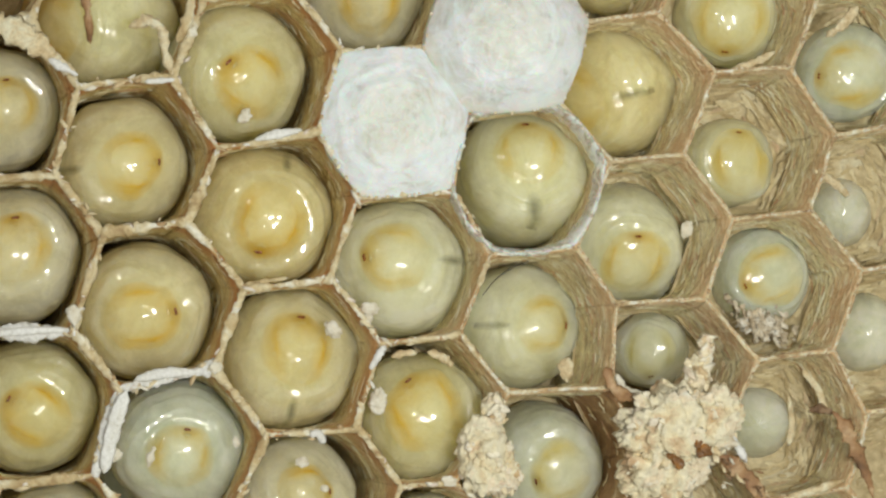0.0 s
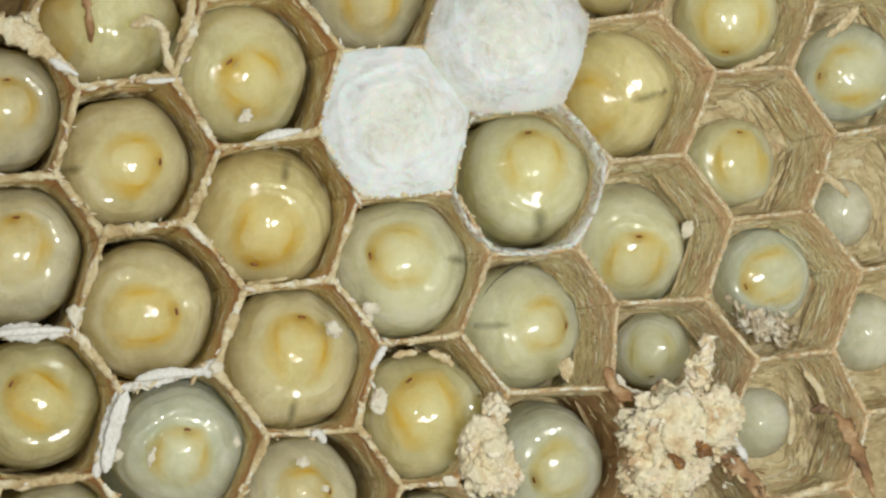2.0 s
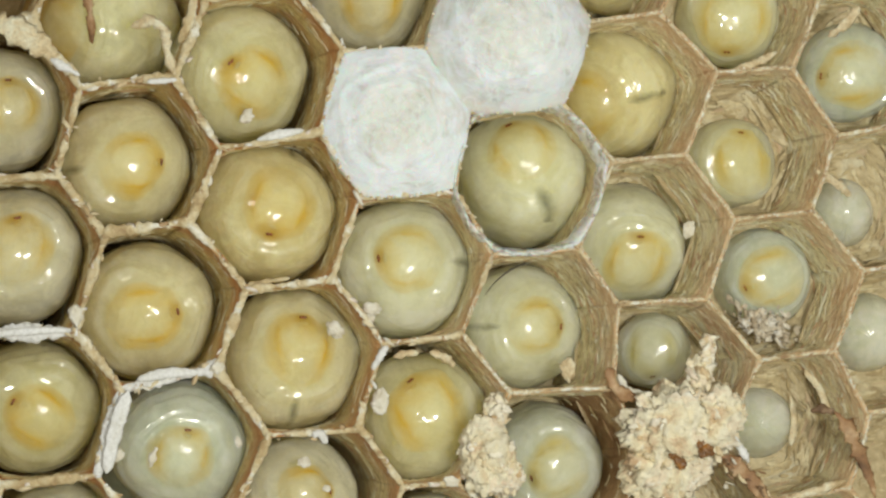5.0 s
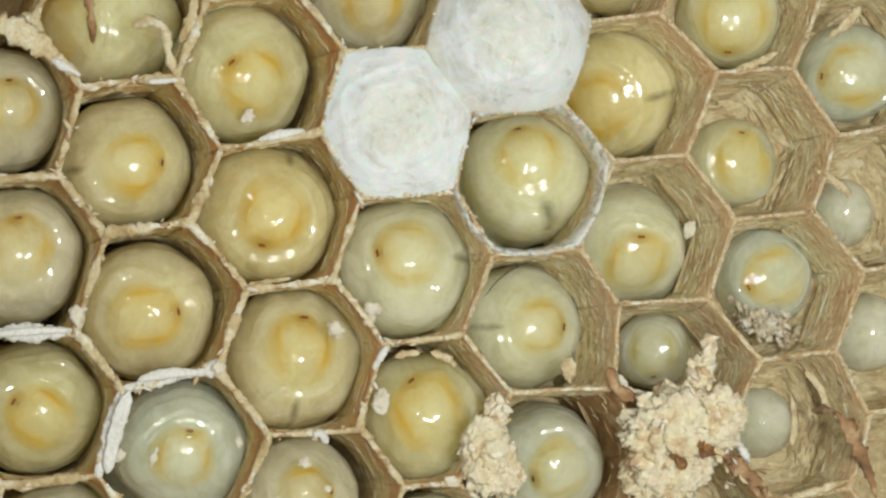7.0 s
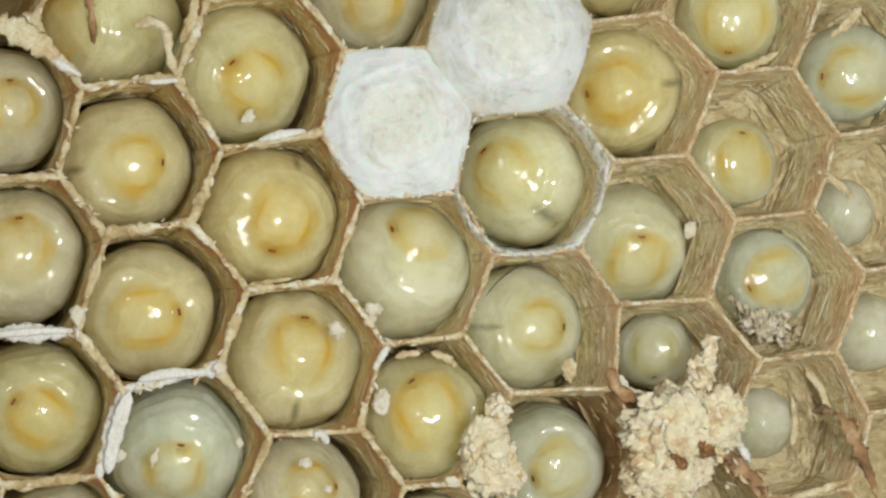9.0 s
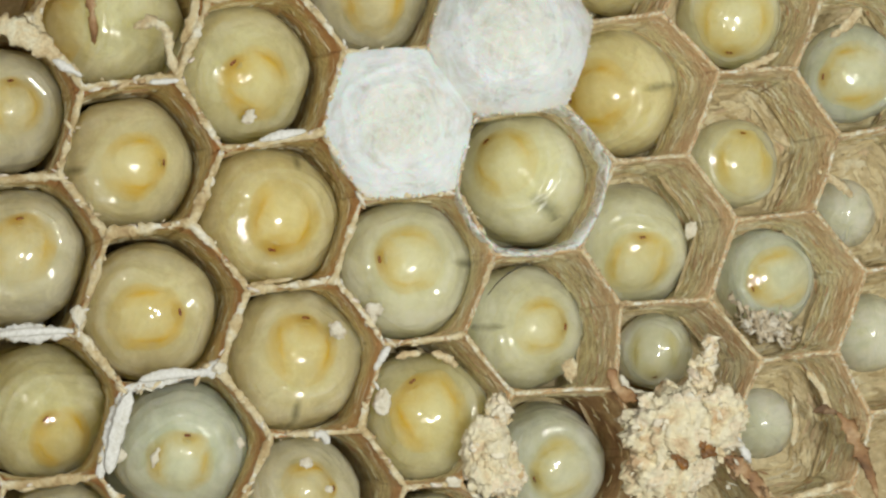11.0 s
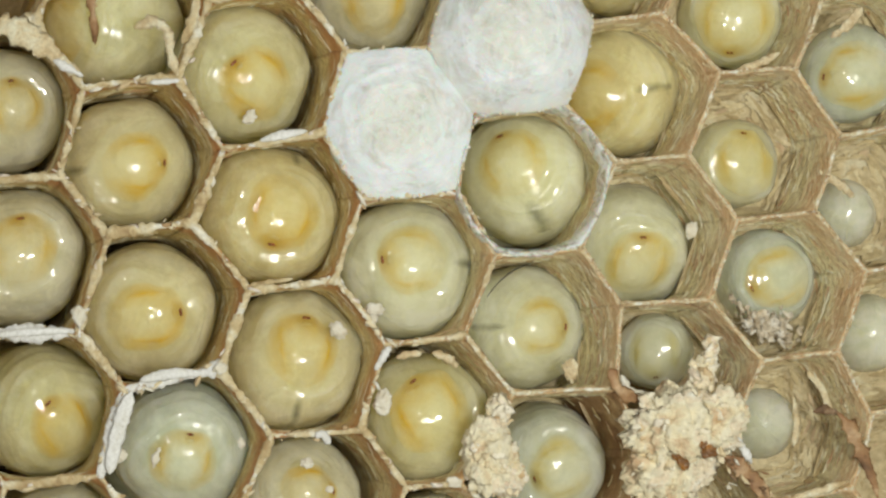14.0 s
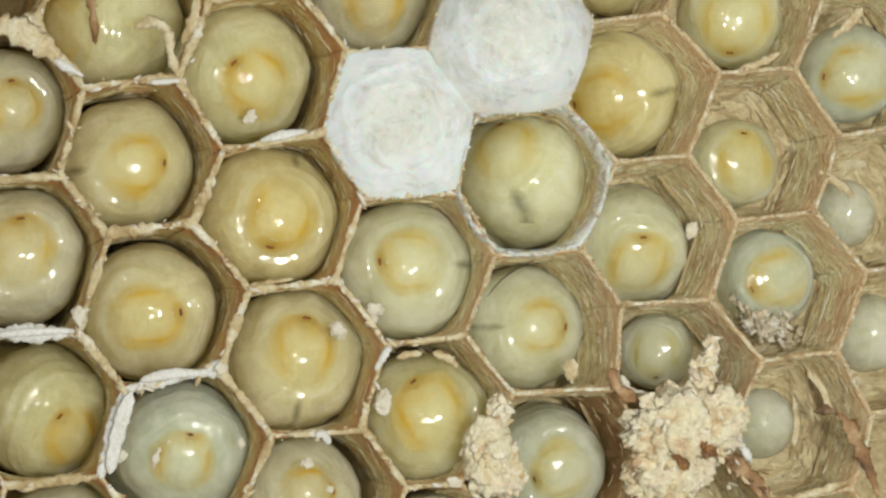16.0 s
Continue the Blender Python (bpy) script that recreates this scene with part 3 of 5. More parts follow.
for cell in CELLS:
    bm = bmesh.new()
    ring = [corner(*k) for k in corners(*cell)]
    mid = middle(*cell)
    deep = base_depth(mid.x)
    rows = []
    for out, rise in ((1.10, 1.5), (0.95, 0.9), (0.78, 0.4), (0.5, 0.1), (0.25, 0.0), (0.02, -0.1)):
        c = mid + lean(mid.x) * (deep - rise)
        rows.append([])
        for k in range(36):
            a, b = ring[k // 6], ring[(k // 6 + 1) % 6]
            p = a.lerp(b, k % 6 / 6) - mid
            p = p * out
            z = rise - deep + 0.25 * wobble((c.x + p.x, c.y + p.y, 0), 0.8)
            rows[-1].append(Vector((c.x + p.x, c.y + p.y, z)) * MM)
    made = skin_grid(bm, rows, cap=False)
    bm.faces.new(made[-1])
    base = part("cell_base", bm, BASE, comb)
    if mid.x < 4:
        continue
    # straw flakes lying on the slope of the base
    rng = random.Random(cell[0] * 31 + cell[1] + 200)
    bm = bmesh.new()
    for q in range(380):
        k, out = rng.uniform(0, 6), 0.15 + 0.95 * rng.random() ** 0.7
        reach, wide, turn = rng.uniform(0.10, 0.45), rng.uniform(0.010, 0.040), rng.uniform(-0.07, 0.07)
        flake = []
        for s in range(5):
            f = s / 4
            kk = (k + reach * (f - 0.5)) % 6
            a, b = ring[int(kk) % 6], ring[(int(kk) + 1) % 6]
            slim = wide * math.sin(math.pi * (0.1 + 0.8 * f))
            row = []
            for side, lift in ((1, 0.0), (0, 0.025), (-1, 0.0)):
                o = out + turn * (f - 0.5) + side * slim
                rise = 1.5 * min(1.15, max(0.0, o - 0.3) / 0.8) ** 1.7 + 0.02 + lift
                c = mid + lean(mid.x) * (deep - rise)
                p = (a.lerp(b, kk - int(kk)) - mid) * o
                row.append(Vector((c.x + p.x, c.y + p.y, rise - deep + 0.25 * wobble((c.x + p.x, c.y + p.y, 0), 0.8))) * MM)
            flake.append(row)
        skin_grid(bm, flake, closed=True)
    tagged(part("fibres", bm, STRAW, base, "loose straw fibres on the paper", False), kind="stuff")


# ---- larvae ----
RIDGED = {(-1, 2), (0, 2)}
LABELS = {
    "gold": "fat golden cream wasp larva, wet and glossy, in its cell",
    "cream": "fat cream wasp larva with yellow head, filling its cell",
    "olive": "olive tinted wasp larva with yellow head and glossy folds",
    "pale": "pale translucent wasp larva with yellow head in its cell",
    "milk": "milky grey green wasp larva with yellow head in its cell",
    "grey": "grey cream wasp larva with yellow head in its cell",
    "blue": "bluish grey wasp larva with yellow head and wet folds",
    "clear": "clear grey green wasp larva with faintly yellow head",
    "glass": "small glassy greenish young larva deep in its paper cell",
}


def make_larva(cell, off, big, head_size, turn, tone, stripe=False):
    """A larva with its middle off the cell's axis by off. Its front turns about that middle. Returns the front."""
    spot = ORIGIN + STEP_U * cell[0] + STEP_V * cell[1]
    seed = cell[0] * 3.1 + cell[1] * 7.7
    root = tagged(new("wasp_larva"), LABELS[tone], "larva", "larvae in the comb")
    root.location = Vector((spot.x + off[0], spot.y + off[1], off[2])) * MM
    mat = SKINS[tone]
    ridge = 0.026 if cell in RIDGED else 0.013
    # hind body, a fat sack down to the cell's base
    long = base_depth(spot.x) + off[2] + 0.5
    tip = lean(spot.x)
    axis = (tip * -off[2] - Vector(off[:2])) * (1.0 if big > 3.3 else 0.0)
    fat = min(big * 0.95, 4.05)
    bm = bmesh.new()
    rows = []
    for s in range(19):
        f = s / 18
        r = fat * (1 - (2 * f - 1) ** 6 * 0.92) * (1 + 0.015 * math.cos(f * 30))
        z = -long * (0.03 + 0.97 * f)
        c = axis * min(1.0, f * 2.5) + tip * -z
        rows.append([Vector((c.x + r * math.cos(q * math.pi / 18), c.y + r * math.sin(q * math.pi / 18), z)) * MM for q in range(36)])
    skin_grid(bm, rows)
    part("hind_body", bm, mat, root)
    # front of the body: a domed head set in soft rolled folds; (out, up) along the profile
    h = head_size
    w = 1 - h
    if h:
        deep = [(0, 1.0), (0.35 * h, 0.985), (0.65 * h, 0.93), (0.88 * h, 0.845), (1.02 * h, 0.812), (h + 0.14 * w, 0.793), (h + 0.36 * w, 0.783),
                (h + 0.54 * w, 0.708), (h + 0.63 * w, 0.660), (h + 0.76 * w, 0.610), (h + 0.90 * w, 0.47)]
        even = [(0, 1.0), (0.35 * h, 0.985), (0.65 * h, 0.935), (0.88 * h, 0.875), (1.02 * h, 0.835), (h + 0.14 * w, 0.80), (h + 0.36 * w, 0.745),
                (h + 0.54 * w, 0.685), (h + 0.63 * w, 0.65), (h + 0.76 * w, 0.58), (h + 0.90 * w, 0.44)]
    else:
        deep = [(math.sin(k * 0.125), math.cos(k * 0.125)) for k in range(11)]
        even = deep
    lower = [(1.0, 0.20), (1.0, -0.15), (0.96, -0.48), (0.80, -0.76), (0.45, -0.95), (0.02, -1.02)]
    deep, even = deep + lower, even + lower
    last = len(deep) - 1

    ring = [corner(*k) for k in corners(*cell)]
    seat = math.atan2(*reversed(ring[0] - middle(*cell))) - math.radians(turn[2])

    def spline(pts, u):
        k = min(int(u), last - 1)
        f = u - k
        p0, p1, p2, p3 = (Vector(pts[q]) for q in (max(0, k - 1), k, k + 1, min(last, k + 2)))
        return 0.5 * (2 * p1 + (p2 - p0) * f + (2 * p0 - 5 * p1 + 4 * p2 - p3) * f * f + (3 * p1 - p0 - 3 * p2 + p3) * f ** 3)

    def surface(u, a, raised=0.0):
        x, y = math.cos(a), math.sin(a)
        if u > 4:
            u = min(last - 0.05, u + min(1.0, (u - 4) / 2) * min(1.0, max(0.0, last - u) / 4) * (1.2 * wobble((x, y, 0.5), 0.9, seed + 2) + 0.5 * wobble((x, y, 0.5), 2.4, seed)))
        k = min(1.0, max(0.0, (0.05 if cell == (3, 0) else 0.46) + 1.9 * wobble((x, y, u * 0.22), 0.8, seed)))
        p = spline(even, u).lerp(spline(deep, u), k)
        p.x *= 1 + math.sin(math.pi * min(1.0, u / 9)) * (0.18 * wobble((x, y, 1.5), 0.8, seed + 5) + 0.06 * wobble((x, y, 1.5), 2.2, seed + 6))
        c = Vector((p.x * x, p.x * y, p.y))
        ease = min(1.0, u / 5)
        c *= 1 + 0.010 * math.cos(6 * (a - seat)) * min(1.0, max(0.0, u - 5) / 4) * (big > 3.7)
        rolls = ridge * max(0.55 if cell in RIDGED else 0.0, (0.8 if cell in RIDGED else 0.1) + 1.8 * wobble((x, y, p.y), 1.4, seed + 8)) * math.sin(p.y * 27 + 7 * wobble((x, y, 0.2), 0.8, seed + 3)) * min(1, max(0, (0.66 - p.y) * 6)) * min(1, max(0, (p.y + 0.3) * 5))
        if h:
            neck = math.exp(-((p.x - 1.28 * h - 0.10 * wobble((x, y, 2.5), 0.8, seed)) / 0.035) ** 2) + math.exp(-((p.x - 1.5 * h - 0.16 * wobble((x, y, 4.5), 0.9, seed)) / 0.03) ** 2)
            rolls += 0.020 * neck * min(1.0, max(0.0, 0.4 + 3.0 * wobble((x, y, 6.5), 1.0, seed))) * (p.y > 0)
        c *= 1 + (0.075 * wobble(c, 1.1, seed) + 0.028 * wobble(c, 3.2, seed) + 0.006 * wobble(c, 8.0, seed)) * ease + rolls + raised
        return c * (big * MM)

    bm = bmesh.new()
    n = 64
    rows = [[surface(0.05 + (last - 0.1) * s / 84, 2 * math.pi * q / n) for q in range(n)] for s in range(85)]
    skin_grid(bm, rows)
    front = part("front_body", bm, mat, root)
    front.matrix_basis = pose(0, 0, 0, *turn)
    chart = front.data.uv_layers.new(name="skin_map")
    for loop in front.data.loops:
        s, q = divmod(loop.vertex_index, n)
        u = (0.05 + (last - 0.1) * s / 84) / 9.0 if h else 1.2
        chart.data[loop.index].uv = (0.5 + u * math.cos(2 * math.pi * q / n), 0.5 + u * math.sin(2 * math.pi * q / n))
    if h:
        # the small lip over the mouth
        bm = bmesh.new()
        bmesh.ops.create_uvsphere(bm, u_segments=16, v_segments=10, radius=1.0)
        at = surface(2.15, 0.0, -0.022) / MM
        for v in bm.verts:
            v.co = (at + Vector((v.co.x * 0.17 + 0.05 * v.co.y * v.co.y, v.co.y * 0.30, v.co.z * 0.10)) * (big / 3.9)) * MM
        part("labrum", bm, FACES[tone], front, "pale yellow lip over the mouth")
        # mandibles at the mouth's edge of the head
        for way in (1, -1):
            bm = bmesh.new()
            bmesh.ops.create_uvsphere(bm, u_segments=12, v_segments=8, radius=1.0)
            at = surface(3.05, way * 0.055, 0.006) / MM
            for v in bm.verts:
                v.co = (at + Vector((v.co.x * (0.085 - 0.03 * way * v.co.y), v.co.y * 0.135, v.co.z * 0.05)) * (big / 3.9)) * MM
            part("mandible", bm, MANDIBLE, front, "dark brown mandible")
    if stripe:
        bm = bmesh.new()
        rows = []
        for s in range(15):
            u = 5.6 + 5.2 * s / 14
            wide = (0.19 if cell == (3, -1) else 0.11) * math.sin(math.pi * (0.15 + 0.7 * s / 14))
            rows.append([surface(u, math.pi + wide * q, 0.004 + 0.002 * (1 - q * q)) for q in (-1.0, -0.5, 0, 0.5, 1.0)])
        skin_grid(bm, rows, closed=False)
        part("back_stripe", bm, DARK, front, "dark line along the back")
    return front


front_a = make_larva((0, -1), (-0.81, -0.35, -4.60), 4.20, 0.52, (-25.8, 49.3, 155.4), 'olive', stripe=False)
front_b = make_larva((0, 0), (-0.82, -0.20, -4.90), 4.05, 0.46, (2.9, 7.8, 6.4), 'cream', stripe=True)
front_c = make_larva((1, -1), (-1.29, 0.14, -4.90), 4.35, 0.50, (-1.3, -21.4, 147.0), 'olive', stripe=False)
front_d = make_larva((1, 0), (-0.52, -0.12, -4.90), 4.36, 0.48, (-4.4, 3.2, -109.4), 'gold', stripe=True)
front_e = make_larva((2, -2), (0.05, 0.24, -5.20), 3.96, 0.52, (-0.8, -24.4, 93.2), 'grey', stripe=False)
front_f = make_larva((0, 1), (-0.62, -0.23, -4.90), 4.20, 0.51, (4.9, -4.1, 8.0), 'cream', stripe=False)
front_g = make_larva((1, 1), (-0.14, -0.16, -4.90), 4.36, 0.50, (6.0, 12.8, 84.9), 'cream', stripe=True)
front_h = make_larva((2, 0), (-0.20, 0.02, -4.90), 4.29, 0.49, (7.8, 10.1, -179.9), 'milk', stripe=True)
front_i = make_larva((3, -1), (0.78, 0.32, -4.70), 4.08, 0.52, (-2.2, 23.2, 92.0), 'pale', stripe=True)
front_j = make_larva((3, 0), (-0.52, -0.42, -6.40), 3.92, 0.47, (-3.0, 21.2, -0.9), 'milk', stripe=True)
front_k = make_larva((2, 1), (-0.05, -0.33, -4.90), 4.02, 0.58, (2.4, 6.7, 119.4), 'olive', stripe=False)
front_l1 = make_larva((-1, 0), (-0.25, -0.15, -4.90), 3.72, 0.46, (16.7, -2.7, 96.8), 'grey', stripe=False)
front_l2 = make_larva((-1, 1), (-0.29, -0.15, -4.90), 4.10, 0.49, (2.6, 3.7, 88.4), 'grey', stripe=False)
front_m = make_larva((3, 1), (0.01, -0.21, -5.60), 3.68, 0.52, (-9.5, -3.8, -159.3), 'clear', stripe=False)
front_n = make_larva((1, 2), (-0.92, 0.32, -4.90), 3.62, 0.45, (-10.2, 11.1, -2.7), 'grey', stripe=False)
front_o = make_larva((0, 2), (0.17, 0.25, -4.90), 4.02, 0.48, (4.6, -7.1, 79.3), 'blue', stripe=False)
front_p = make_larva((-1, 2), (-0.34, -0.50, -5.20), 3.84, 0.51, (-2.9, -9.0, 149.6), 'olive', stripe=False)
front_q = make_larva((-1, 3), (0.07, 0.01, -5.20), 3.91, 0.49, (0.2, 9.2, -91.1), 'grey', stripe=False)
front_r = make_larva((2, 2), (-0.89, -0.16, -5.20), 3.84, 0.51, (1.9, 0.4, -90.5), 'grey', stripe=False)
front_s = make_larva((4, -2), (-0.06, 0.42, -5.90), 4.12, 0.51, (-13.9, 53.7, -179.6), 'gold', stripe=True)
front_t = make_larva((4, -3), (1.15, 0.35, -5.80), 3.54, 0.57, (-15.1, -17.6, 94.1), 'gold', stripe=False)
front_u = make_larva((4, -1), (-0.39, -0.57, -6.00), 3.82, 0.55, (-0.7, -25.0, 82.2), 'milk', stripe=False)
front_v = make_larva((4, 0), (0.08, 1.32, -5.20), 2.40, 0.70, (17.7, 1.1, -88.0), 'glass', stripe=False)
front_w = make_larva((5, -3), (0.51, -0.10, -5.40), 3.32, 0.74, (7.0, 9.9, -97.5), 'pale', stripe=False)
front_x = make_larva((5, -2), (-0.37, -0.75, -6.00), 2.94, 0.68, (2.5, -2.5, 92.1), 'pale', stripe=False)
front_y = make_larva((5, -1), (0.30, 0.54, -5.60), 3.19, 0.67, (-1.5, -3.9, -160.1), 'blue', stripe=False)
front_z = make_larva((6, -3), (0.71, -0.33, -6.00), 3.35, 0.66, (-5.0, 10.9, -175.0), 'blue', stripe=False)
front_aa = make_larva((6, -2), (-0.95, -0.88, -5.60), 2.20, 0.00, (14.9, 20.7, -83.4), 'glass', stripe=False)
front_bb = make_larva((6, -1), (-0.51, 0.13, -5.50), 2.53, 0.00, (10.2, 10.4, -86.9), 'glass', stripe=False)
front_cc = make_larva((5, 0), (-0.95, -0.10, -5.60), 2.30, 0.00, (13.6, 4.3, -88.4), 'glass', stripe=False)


# ---- silk caps and collar ----
def silk_cap(cell, high, grow, label, sit=0.1):
    ring = [corner(*k) for k in corners(*cell)]
    mid = middle(*cell)
    bm = bmesh.new()
    n = 120
    rows = []
    for s in range(44):
        k = 1 - s / 43.6
        row = []
        for q in range(n):
            seat = q / n * 6
            a, b = ring[int(seat) % 6], ring[(int(seat) + 1) % 6]
            p = a.lerp(b, seat - int(seat)) - mid
            round_to = p.normalized() * 4.75
            p = p.lerp(round_to, 0.35 + 0.5 * (1 - k)) * (k * grow)
            edge = math.exp(-((1 - k) / 0.05) ** 2)
            p *= 1 + 0.012 * edge * wobble((p.x, p.y, 6.0), 2.4)
            z = sit + high * (1 - k ** 2.6) + 0.16 * wobble((p.x, p.y, high), 0.55) + 0.05 * wobble((p.x, p.y, high), 2.0)
            twist = p.length / 4.75 + 0.16 * wobble((p.x, p.y, 4.0), 0.35)
            z += 0.06 * math.exp(-((twist - 0.68) / 0.06) ** 2) + 0.04 * math.exp(-((twist - 0.46) / 0.05) ** 2) * wobble((p.x, p.y, 1), 0.6) - 0.04 * math.exp(-((twist - 0.57) / 0.06) ** 2)
            z += 0.05 * edge * wobble((p.x, p.y, 8.0), 3.0)
            row.append(Vector((mid.x + p.x, mid.y + p.y, z)) * MM)
        rows.append(row)
    rows.insert(0, [p + Vector((0, 0, -0.0012)) for p in rows[0]])
    skin_grid(bm, rows)
    cap = flat_map(part("silk_cap", bm, SILK, comb, label), mid, 10.6)
    # crumbs of pulp caught in the silk of its edge
    bm = bmesh.new()
    rng = random.Random(cell[0] * 17 + cell[1])
    for q in range(70):
        seat = rng.random() * 6
        a, b = ring[int(seat) % 6], ring[(int(seat) + 1) % 6]
        p = a.lerp(b, seat - int(seat)) - mid
        p = p.lerp(p.normalized() * 4.75, 0.35) * (grow * rng.uniform(0.97, 1.01))
        g = rng.uniform(0.05, 0.12)
        blob(bm, (mid.x + p.x, mid.y + p.y, sit + 0.05), (g, g * rng.uniform(0.6, 1.4), g * 0.7), 1, 0.6, 1.4, q * 0.9)
    tagged(part("hem_crumbs", bm, GRAIN, cap, "cream crumbs along the edge of the silk"), kind="stuff")
    return cap


def blob(bm, mid, size, level=4, rough=0.25, grain=0.9, seed=0.0):
    made = bmesh.ops.create_icosphere(bm, subdivisions=level, radius=1.0)
    for v in made["verts"]:
        c = v.co.copy()
        r = 1 + rough * wobble(c, grain, seed) + rough * 0.6 * wobble(c, grain * 2.7, seed) + rough * 0.35 * wobble(c, grain * 6, seed)
        v.co = Vector((mid[0] + c.x * r * size[0], mid[1] + c.y * r * size[1], mid[2] + c.z * r * size[2])) * MM


silk_cap((2, -1), 0.9, 1.0, "flat domed white silk cap closing a comb cell")
silk_cap((3, -2), 2.2, 1.06, "bulging white silk cap closing a comb cell", 0.25)


def silk_collar(cell):
    """A thin veil of silk begun round the mouth of a cell, hanging a little way down inside."""
    ring = [corner(*k) for k in corners(*cell)]
    mid = middle(*cell)
    bm = bmesh.new()
    n = 120
    rows = []
    for out, z in ((1.025, -0.7), (1.035, -0.1), (1.03, 0.14), (1.005, 0.20), (0.985, 0.10), (0.965, -0.15), (0.95, -0.45), (0.935, -0.8)):
        row = []
        for q in range(n):
            seat = q / n * 6
            a, b = ring[int(seat) % 6], ring[(int(seat) + 1) % 6]
            p = a.lerp(b, seat - int(seat)) - mid
            p = p.lerp(p.normalized() * 4.6, 0.6) * out
            p *= 1 + 0.03 * wobble((p.x, p.y, z), 0.9) + 0.022 * wobble((p.x, p.y, z), 2.6) + 0.012 * wobble((p.x, p.y, z * 2), 6.0)
            c = lean(mid.x) * max(0.0, -z)
            row.append(Vector((mid.x + c.x + p.x, mid.y + c.y + p.y, z + 0.18 * wobble((p.x, p.y, 3), 0.9) + 0.06 * wobble((p.x, p.y, 5), 4.0))) * MM)
        rows.append(row)
    skin_grid(bm, rows, cap=False)
    return flat_map(part("silk_collar", bm, VEIL, comb, "half-spun white silk collar round an open cell"), mid, 10.2)


silk_collar((3, -1))


# ---- lumps, crumbs and shreds ----
def lump(masses, grains, label, seed):
    rng = random.Random(seed)
    root = tagged(new("pulp_lump"), label, "paper pulp", "pulp lumps on the rims")
    root.location = Vector(masses[0][0]) * MM
    shift = Vector(masses[0][0])
    for k, (mid, size) in enumerate(masses):
        bm = bmesh.new()
        made = bmesh.ops.create_icosphere(bm, subdivisions=5, radius=1.0)
        for v in made["verts"]:
            c = v.co.copy()
            p = Vector((c.x * size[0], c.y * size[1], c.z * size[2]))
            folds = abs(wobble(p, 0.8, seed + k)) * 0.9 + abs(wobble(p, 1.9, seed)) * 0.45 + 0.22 * wobble(p, 4.2, seed) + 0.12 * wobble(p, 9.0, seed)
            out = 0.76 + 0.18 * wobble(c, 1.2, seed + k) + 0.50 * folds
            v.co = (Vector(mid) - shift + p * out) * MM
        part("pulp_mass", bm, LUMP, root)
    bm = bmesh.new()
    for k in range(grains):
        mid, size = masses[rng.randrange(len(masses))]
        a, t = rng.uniform(0, 6.28), math.acos(rng.uniform(-0.1, 1))
        d = Vector((math.sin(t) * math.cos(a), math.sin(t) * math.sin(a), math.cos(t)))
        g = 0.07 + 0.24 * rng.random() ** 1.8
        flat, long = rng.uniform(0.35, 0.6), rng.uniform(0.9, 2.0)
        tip = Euler((rng.uniform(-0.9, 0.9), rng.uniform(-0.9, 0.9), rng.uniform(0, 6.28)))
        made = bmesh.ops.create_icosphere(bm, subdivisions=2, radius=1.0)
        at = Vector([mid[q] - shift[q] + d[q] * size[q] * rng.uniform(0.84, 0.95) for q in range(3)])
        for v in made["verts"]:
            c = v.co * (1 + 0.75 * wobble(v.co, 1.5, k * 1.3) + 0.35 * wobble(v.co, 4.0, k))
            c = Vector((c.x * g * long, c.y * g, c.z * g * flat))
            c.rotate(tip)
            v.co = (at + c) * MM
    tagged(part("crust", bm, CHAFF, root, "cream, tan and white scraps of chewed paper"), kind="stuff")
    return root


lump([((2.5, -12.3, 0.2), (1.75, 2.4, 1.3)), ((3.0, -9.9, 0.1), (0.75, 1.3, 0.9)), ((3.6, -13.6, 0.0), (1.2, 1.5, 1.0))], 130, "cream crumbly lump of chewed paper pulp on a rim", 3)
lump([((14.4, -11.0, 0.4), (3.7, 3.0, 1.8)), ((13.4, -13.4, 0.3), (2.8, 2.2, 1.6)), ((16.9, -10.2, 0.4), (1.9, 1.9, 1.5)), ((15.9, -7.6, 0.2), (0.75, 1.2, 0.7)), ((16.3, -6.3, 0.2), (0.32, 1.1, 0.4))], 330, "large cream crumbly lump of chewed paper pulp", 8)


SHRED = pulp("straw_shred", [(0.3, (0.57, 0.41, 0.21)), (0.5, (0.82, 0.68, 0.43)), (0.68, (0.92, 0.87, 0.66))], 0.6, 1200)
RUST = pulp("rust_paper", [(0.3, (0.11, 0.06, 0.03)), (0.5, (0.24, 0.14, 0.07)), (0.68, (0.46, 0.33, 0.21))], 0.65, 1100)
FLAP = pulp("red_brown_paper", [(0.36, (0.14, 0.07, 0.03)), (0.46, (0.31, 0.16, 0.07)), (0.56, (0.42, 0.24, 0.11)), (0.66, (0.58, 0.40, 0.23))], 0.55, 500)
HOLLOW = plain("burnt_brown_pulp", (0.40, 0.17, 0.03), 0.4, (0.12, 0.055, 0.02), 700)
HAIR = plain("dark_hair", (0.045, 0.035, 0.02), 0.5)


